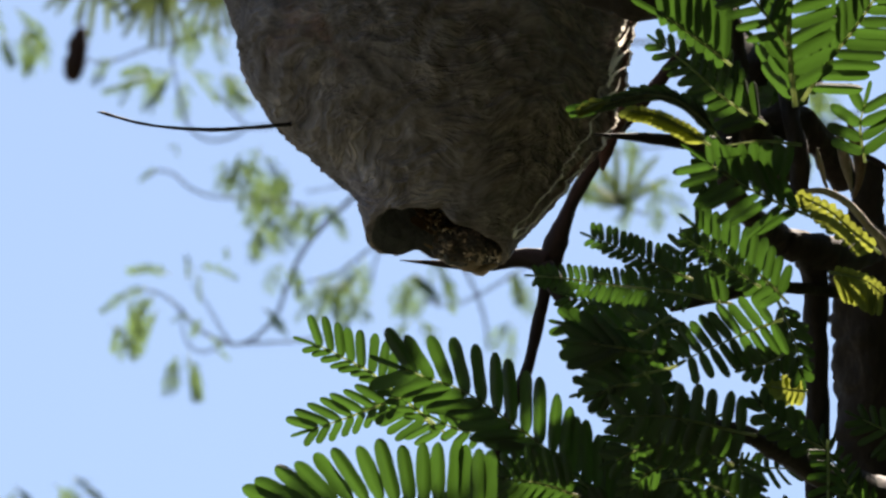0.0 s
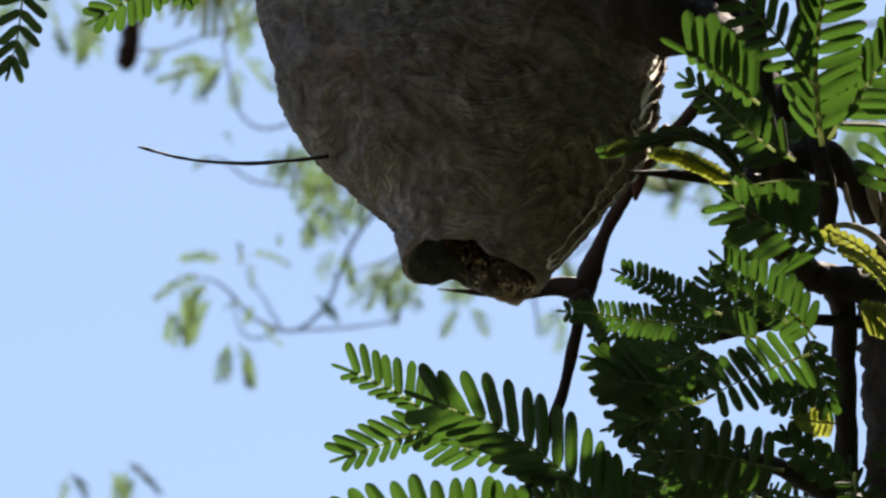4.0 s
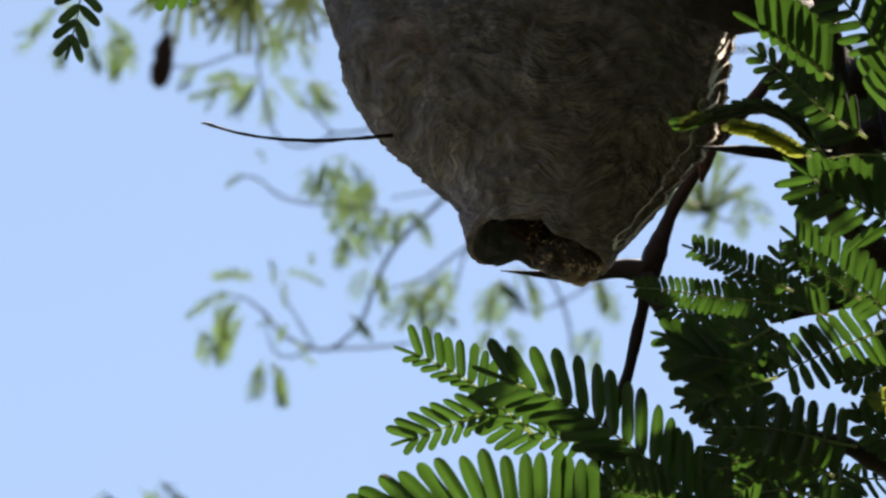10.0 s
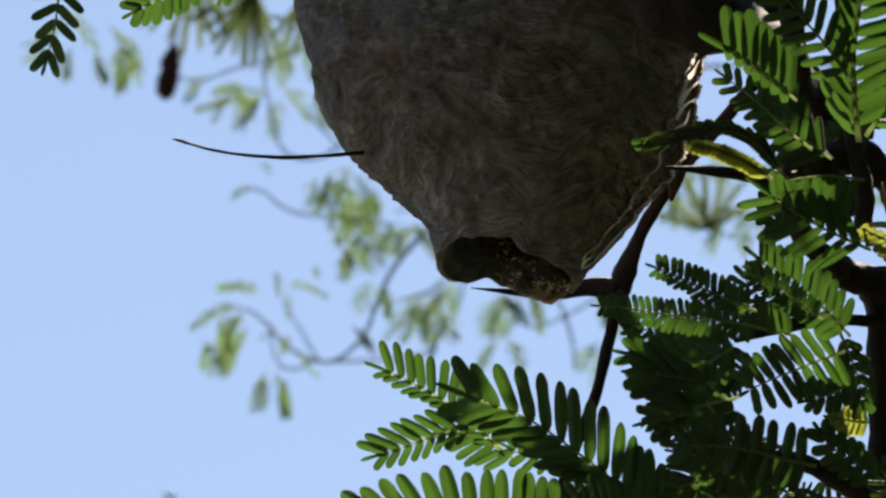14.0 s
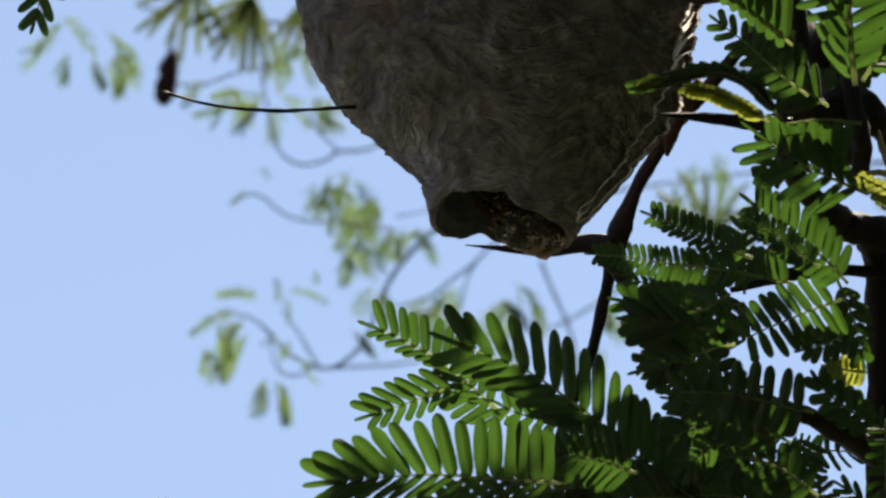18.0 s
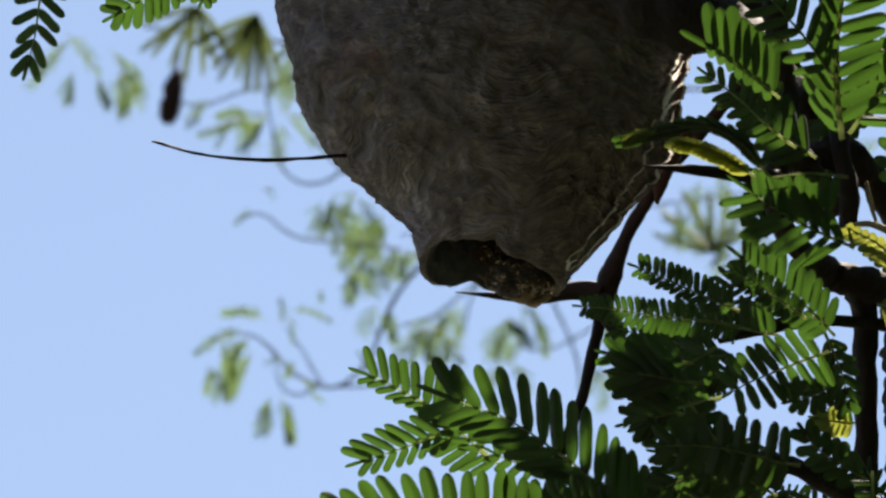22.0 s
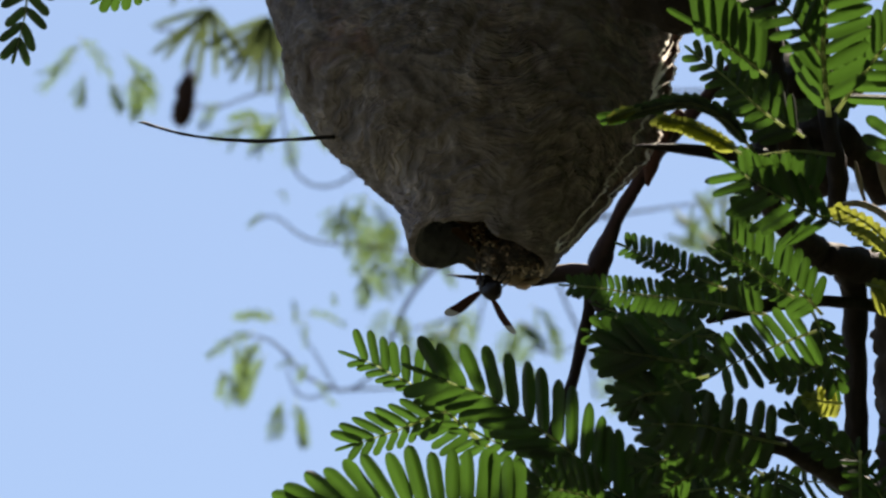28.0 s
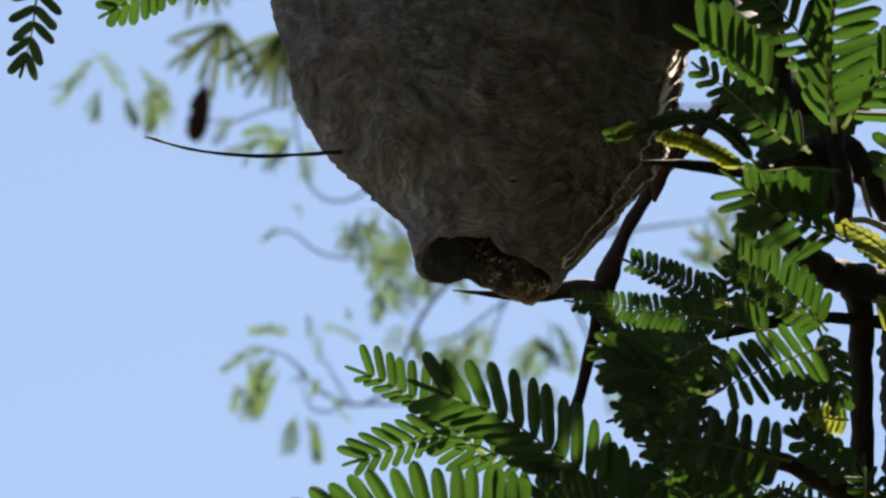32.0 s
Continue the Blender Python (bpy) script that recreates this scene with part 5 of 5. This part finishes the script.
def wasp(tip, size=1.0, body=None):
    """A dark wasp, head along +y, back along +z, 17 mm long at size 1."""
    w = new("wasp")
    v = Vector
    body = body or CHITIN
    thorax = bmesh.new()
    blob(thorax, (0, 0.0002, 0), (0.0021, 0.0031, 0.0021))
    blob(thorax, (0, 0.0018, 0.0004), (0.0019, 0.0018, 0.0018))
    part("thorax", thorax, body, w)
    head = part("head", blob(bmesh.new(), (0, 0.0044, -0.0002), (0.0021, 0.0012, 0.0018)), CHITIN, w)
    for sx in (-1, 1):
        part("eye", blob(bmesh.new(), (sx * 0.0016, 0.0047, 0.0002), (0.0007, 0.0008, 0.0012), seg=10), CHITIN_BROWN, head)
        part("antenna", tube(bmesh.new(), spline([v((sx * 0.0005, 0.0053, 0.0005)), v((sx * 0.0014, 0.0072, 0.0010)), v((sx * 0.0031, 0.0094, 0.0008))], 5), [0.00014, 0.00018, 0.00016], 6), CHITIN, head)
    ab = spline([v((0, -0.0026, -0.0003)), v((0, -0.0036, -0.0005)), v((0, -0.0050, -0.0008)), v((0, -0.0070, -0.0016)), v((0, -0.0092, -0.0030)), v((0, -0.0112, -0.0050))], 5)
    part("abdomen", spindle(ab, [0.0010, 0.0010, 0.0020, 0.0025, 0.0019, 0.0002]), body, w)
    for sx in (-1, 1):
        for k, (y, out, back) in enumerate(((0.0020, 0.0032, 0.0022), (0.0, 0.0036, -0.0014), (-0.0016, 0.0034, -0.0062))):
            part("leg", tube(bmesh.new(), spline([v((sx * 0.0012, y, -0.0014)), v((sx * out * 0.6, y + back * 0.3, -0.0012)), v((sx * out * 0.85, y + back * 0.7, -0.0038)), v((sx * out, y + back, -0.0056))], 4), [0.00032, 0.00034, 0.0002, 0.0001], 6), CHITIN, w)
        wing = part("wing", wing_mesh(bmesh.new(), sx, 0.0, 0.8), WING if tip is WING_TIP else WING_DULL, w, "smoky amber wing")
        wing.matrix_basis = WING_REST[sx]
        part("wing_tip", wing_mesh(bmesh.new(), sx, 0.8, 1.0), tip, wing, "pale white wing tip" if tip is WING_TIP else "")
    for ob in w.children_recursive:
        ob.data.transform(Matrix.Scale(size, 4))
    return tagged(w, "black wasp with smoky amber wings and pale tips", "wasp", group="wasps of the nest")


def wing_at(sx, back, lift):
    """A wing's pose: degrees swept back from straight out, and lifted."""
    return Matrix.Translation((sx * 0.0015, 0.0016, 0.0015)) @ Matrix.Rotation(radians(-sx * back), 4, "Z") @ Matrix.Rotation(radians(-sx * lift), 4, "Y")


WING_REST = {sx: wing_at(sx, 84, 8) for sx in (-1, 1)}


def wasp_pose(p, head, back):
    """Place a wasp: site point, then the ways of its head and of its back (right, up, away)."""
    y = (RIGHT * head[0] + UP * head[1] + AHEAD * head[2]).normalized()
    z = RIGHT * back[0] + UP * back[1] + AHEAD * back[2]
    z = (z - y * z.dot(y)).normalized()
    m = Matrix((y.cross(z), y, z)).transposed().to_4x4()
    m.translation = site(p)
    return m


WASP = wasp(WING_TIP, 1.12)
GUARDS = []
for k, (p, head, back) in enumerate((((-7.5, 32.6, 62), (0.5, -0.2, -0.8), (-0.2, 0.9, -0.3)), ((2.6, 30.6, 42), (0.5, -0.5, -0.7), (-0.2, 0.8, -0.5)), ((5.2, 29.6, 40), (-0.4, -0.5, -0.7), (-0.3, 0.6, -0.6)),
                                     ((7.6, 27.2, 41), (0.7, -0.3, -0.6), (0.2, 0.6, -0.7)), ((3.6, 27.4, 45), (0.6, -0.6, -0.4), (-0.3, 0.4, -0.9)))):
    if k == 0:
        first = wasp(WING_DULL, 0.62, CHITIN_BROWN)
        first.matrix_basis = wasp_pose(p, head, back)
        GUARDS.append(tagged(first, "dark wasp crowded in the nest's mouth"))
    else:
        GUARDS.append(copy_thing(first, wasp_pose(p, head, back)))


def fly():
    f = new("fly")
    tagged(f, "tiny pale-winged fly in flight", "fly")
    part("body", blob(bmesh.new(), (0, 0, 0), (0.0004, 0.0010, 0.0004), seg=8), CHITIN, f)
    for sx in (-1, 1):
        bm = bmesh.new()
        vs = [bm.verts.new(c) for c in ((sx * 0.0002, 0.0003, 0.0003), (sx * 0.0013, 0.0005, 0.0009), (sx * 0.0016, -0.0001, 0.0010), (sx * 0.0010, -0.0006, 0.0007))]
        bm.faces.new(vs)
        part("wing", bm, WING_TIP, f, "pale clear wing")
    return f


FLY = fly()


def motions():
    # the wasp that leaves: it waits in the mouth, creeps out under the rim, round its edge, and flies off
    up_under, under = ((0.05, 0.45, 0.9), (-0.2, -0.9, 0.4)), ((-0.1, 0.3, 0.9), (-0.3, -0.93, 0.2))
    rows = [(0.0, wasp_pose((5.4, 48.4, 62), (0.5, 0.6, 0.5), (-0.3, -0.4, 0.7))), (23.4, wasp_pose((5.4, 48.4, 62), (0.4, 0.6, 0.6), (-0.2, -0.5, 0.7))), (25.4, wasp_pose((9, 30.9, 52), *up_under)),
            (26.6, wasp_pose((9.7, 18, 36), *up_under)),
            (27.5, wasp_pose((7.1, 14.1, 30), *up_under)), (27.7, wasp_pose((4.7, 12.6, 30), *under)), (28.0, wasp_pose((6.6, 14.9, 30), *under)),
            (28.3, wasp_pose((5.5, 15.2, 36), *under)), (28.5, wasp_pose((-0, 16.3, 56), *under)), (28.7, wasp_pose((-5.2, 19.6, 72), (-0.6, 0.5, 0.6), (-0.2, -0.8, -0.1))),
            (29.0, wasp_pose((-10.9, 24.4, 80), (-0.25, 0.95, 0.1), (-0.5, -0.3, -0.8))), (29.3, wasp_pose((-14.3, 27.1, 84), (-0.3, 0.95, 0.1), (-0.6, -0.3, -0.7))),
            (29.6, wasp_pose((-18.4, 29.0, 76), (-0.2, 0.96, 0.0), (-0.5, -0.3, -0.82))), (29.9, wasp_pose((-25.2, 36.0, 68), (-0.3, 0.93, -0.05), (-0.7, -0.33, -0.62))),
            (30.3, wasp_pose((-30.1, 43.2, 64), (-0.3, 0.93, -0.05), (-0.82, -0.33, -0.5))), (30.4, wasp_pose((-69.6, 30, 110), (0.25, 0.95, -0.1), (-0.5, 0.0, -0.85))),
            (30.5, wasp_pose((-92.3, 26.1, 120), (0.03, 0.98, 0.1), (-0.05, 0.1, -1.0))), (30.6, wasp_pose((-104.1, 23.1, 120), (0.85, 0.5, -0.1), (-0.35, 0.6, -0.7))),
            (30.7, wasp_pose((-96.4, 9.8, 120), (0.9, 0.3, -0.2), (-0.3, 0.8, -0.5))), (30.8, wasp_pose((-77.1, -20.1, 120), (0.84, 0.5, -0.15), (-0.25, 0.15, -0.95))),
            (30.9, wasp_pose((-43.5, -34.2, 100), (0.9, 0.2, 0.1), (-0.2, 0.7, -0.7))), (31.1, wasp_pose((41.7, -74.7, 60), (0.9, -0.2, 0.3), (0.0, 0.8, -0.6))),
            (32.0, wasp_pose((65.7, -98.7, 90), (0.9, -0.2, 0.3), (0.0, 0.8, -0.6)))]
    walk(WASP, rows)
    beats = [(0.0, 86, 6), (23.4, 86, 6), (25.5, 76, 14), (27.5, 72, 8), (27.8, 50, 28), (28.5, 46, 32), (29.0, 74, 22), (29.9, 72, 28), (30.3, 70, 30), (30.4, 25, 5), (30.5, -30, 6), (30.6, 20, 55), (30.7, 20, 30), (30.8, -38, 6), (30.9, 30, -15), (31.0, 0, 40), (32.0, 30, 20)]
    for wing in [c for c in WASP.children if c.name.startswith("wing")]:
        sx = 1 if wing.data.vertices[20].co.x > 0 else -1
        walk(wing, [(t, wing_at(sx, back, lift)) for t, back, lift in beats])
    # those in the mouth stir a little
    rnd = random.Random(8)
    for g in GUARDS:
        rest = g.matrix_basis.copy()
        rows, t = [(0.0, rest)], 0.0
        while t < 31.0:
            t = min(32.0, t + rnd.uniform(1.2, 2.6))
            rows.append((round(t, 2), Matrix.Translation([rnd.uniform(-0.0022, 0.0022), rnd.uniform(-0.0015, 0.0015), rnd.uniform(-0.001, 0.001)]) @ rest @ pose(0, 0, 0, rnd.uniform(-14, 14), rnd.uniform(-14, 14), rnd.uniform(-25, 25))))
        if rows[-1][0] < 32.0:
            rows.append((32.0, rest))
        walk(g, rows)
    # a small fly crosses before the nest at the end
    way = (0.9, 0.2, 0.2), (-0.1, 0.9, -0.3)
    walk(FLY, [(0.0, wasp_pose((-262.9, -7, -40), *way)), (30.5, wasp_pose((-202.3, 1.1, -40), *way)), (31.0, wasp_pose((-103.4, 29.2, -40), *way)), (31.1, wasp_pose((-70.6, 48.8, -40), *way)),
               (31.3, wasp_pose((-59.4, 48.2, -40), *way)), (31.4, wasp_pose((-35.3, 37.3, -40), *way)), (31.5, wasp_pose((-25.9, 41, -40), *way)), (31.7, wasp_pose((-11.6, 48.4, -40), *way)),
               (31.8, wasp_pose((-3.3, 48.5, -40), *way)), (31.9, wasp_pose((0.9, 47.3, -40), *way)), (32.0, wasp_pose((12.2, 47.2, -40), *way))])


motions()
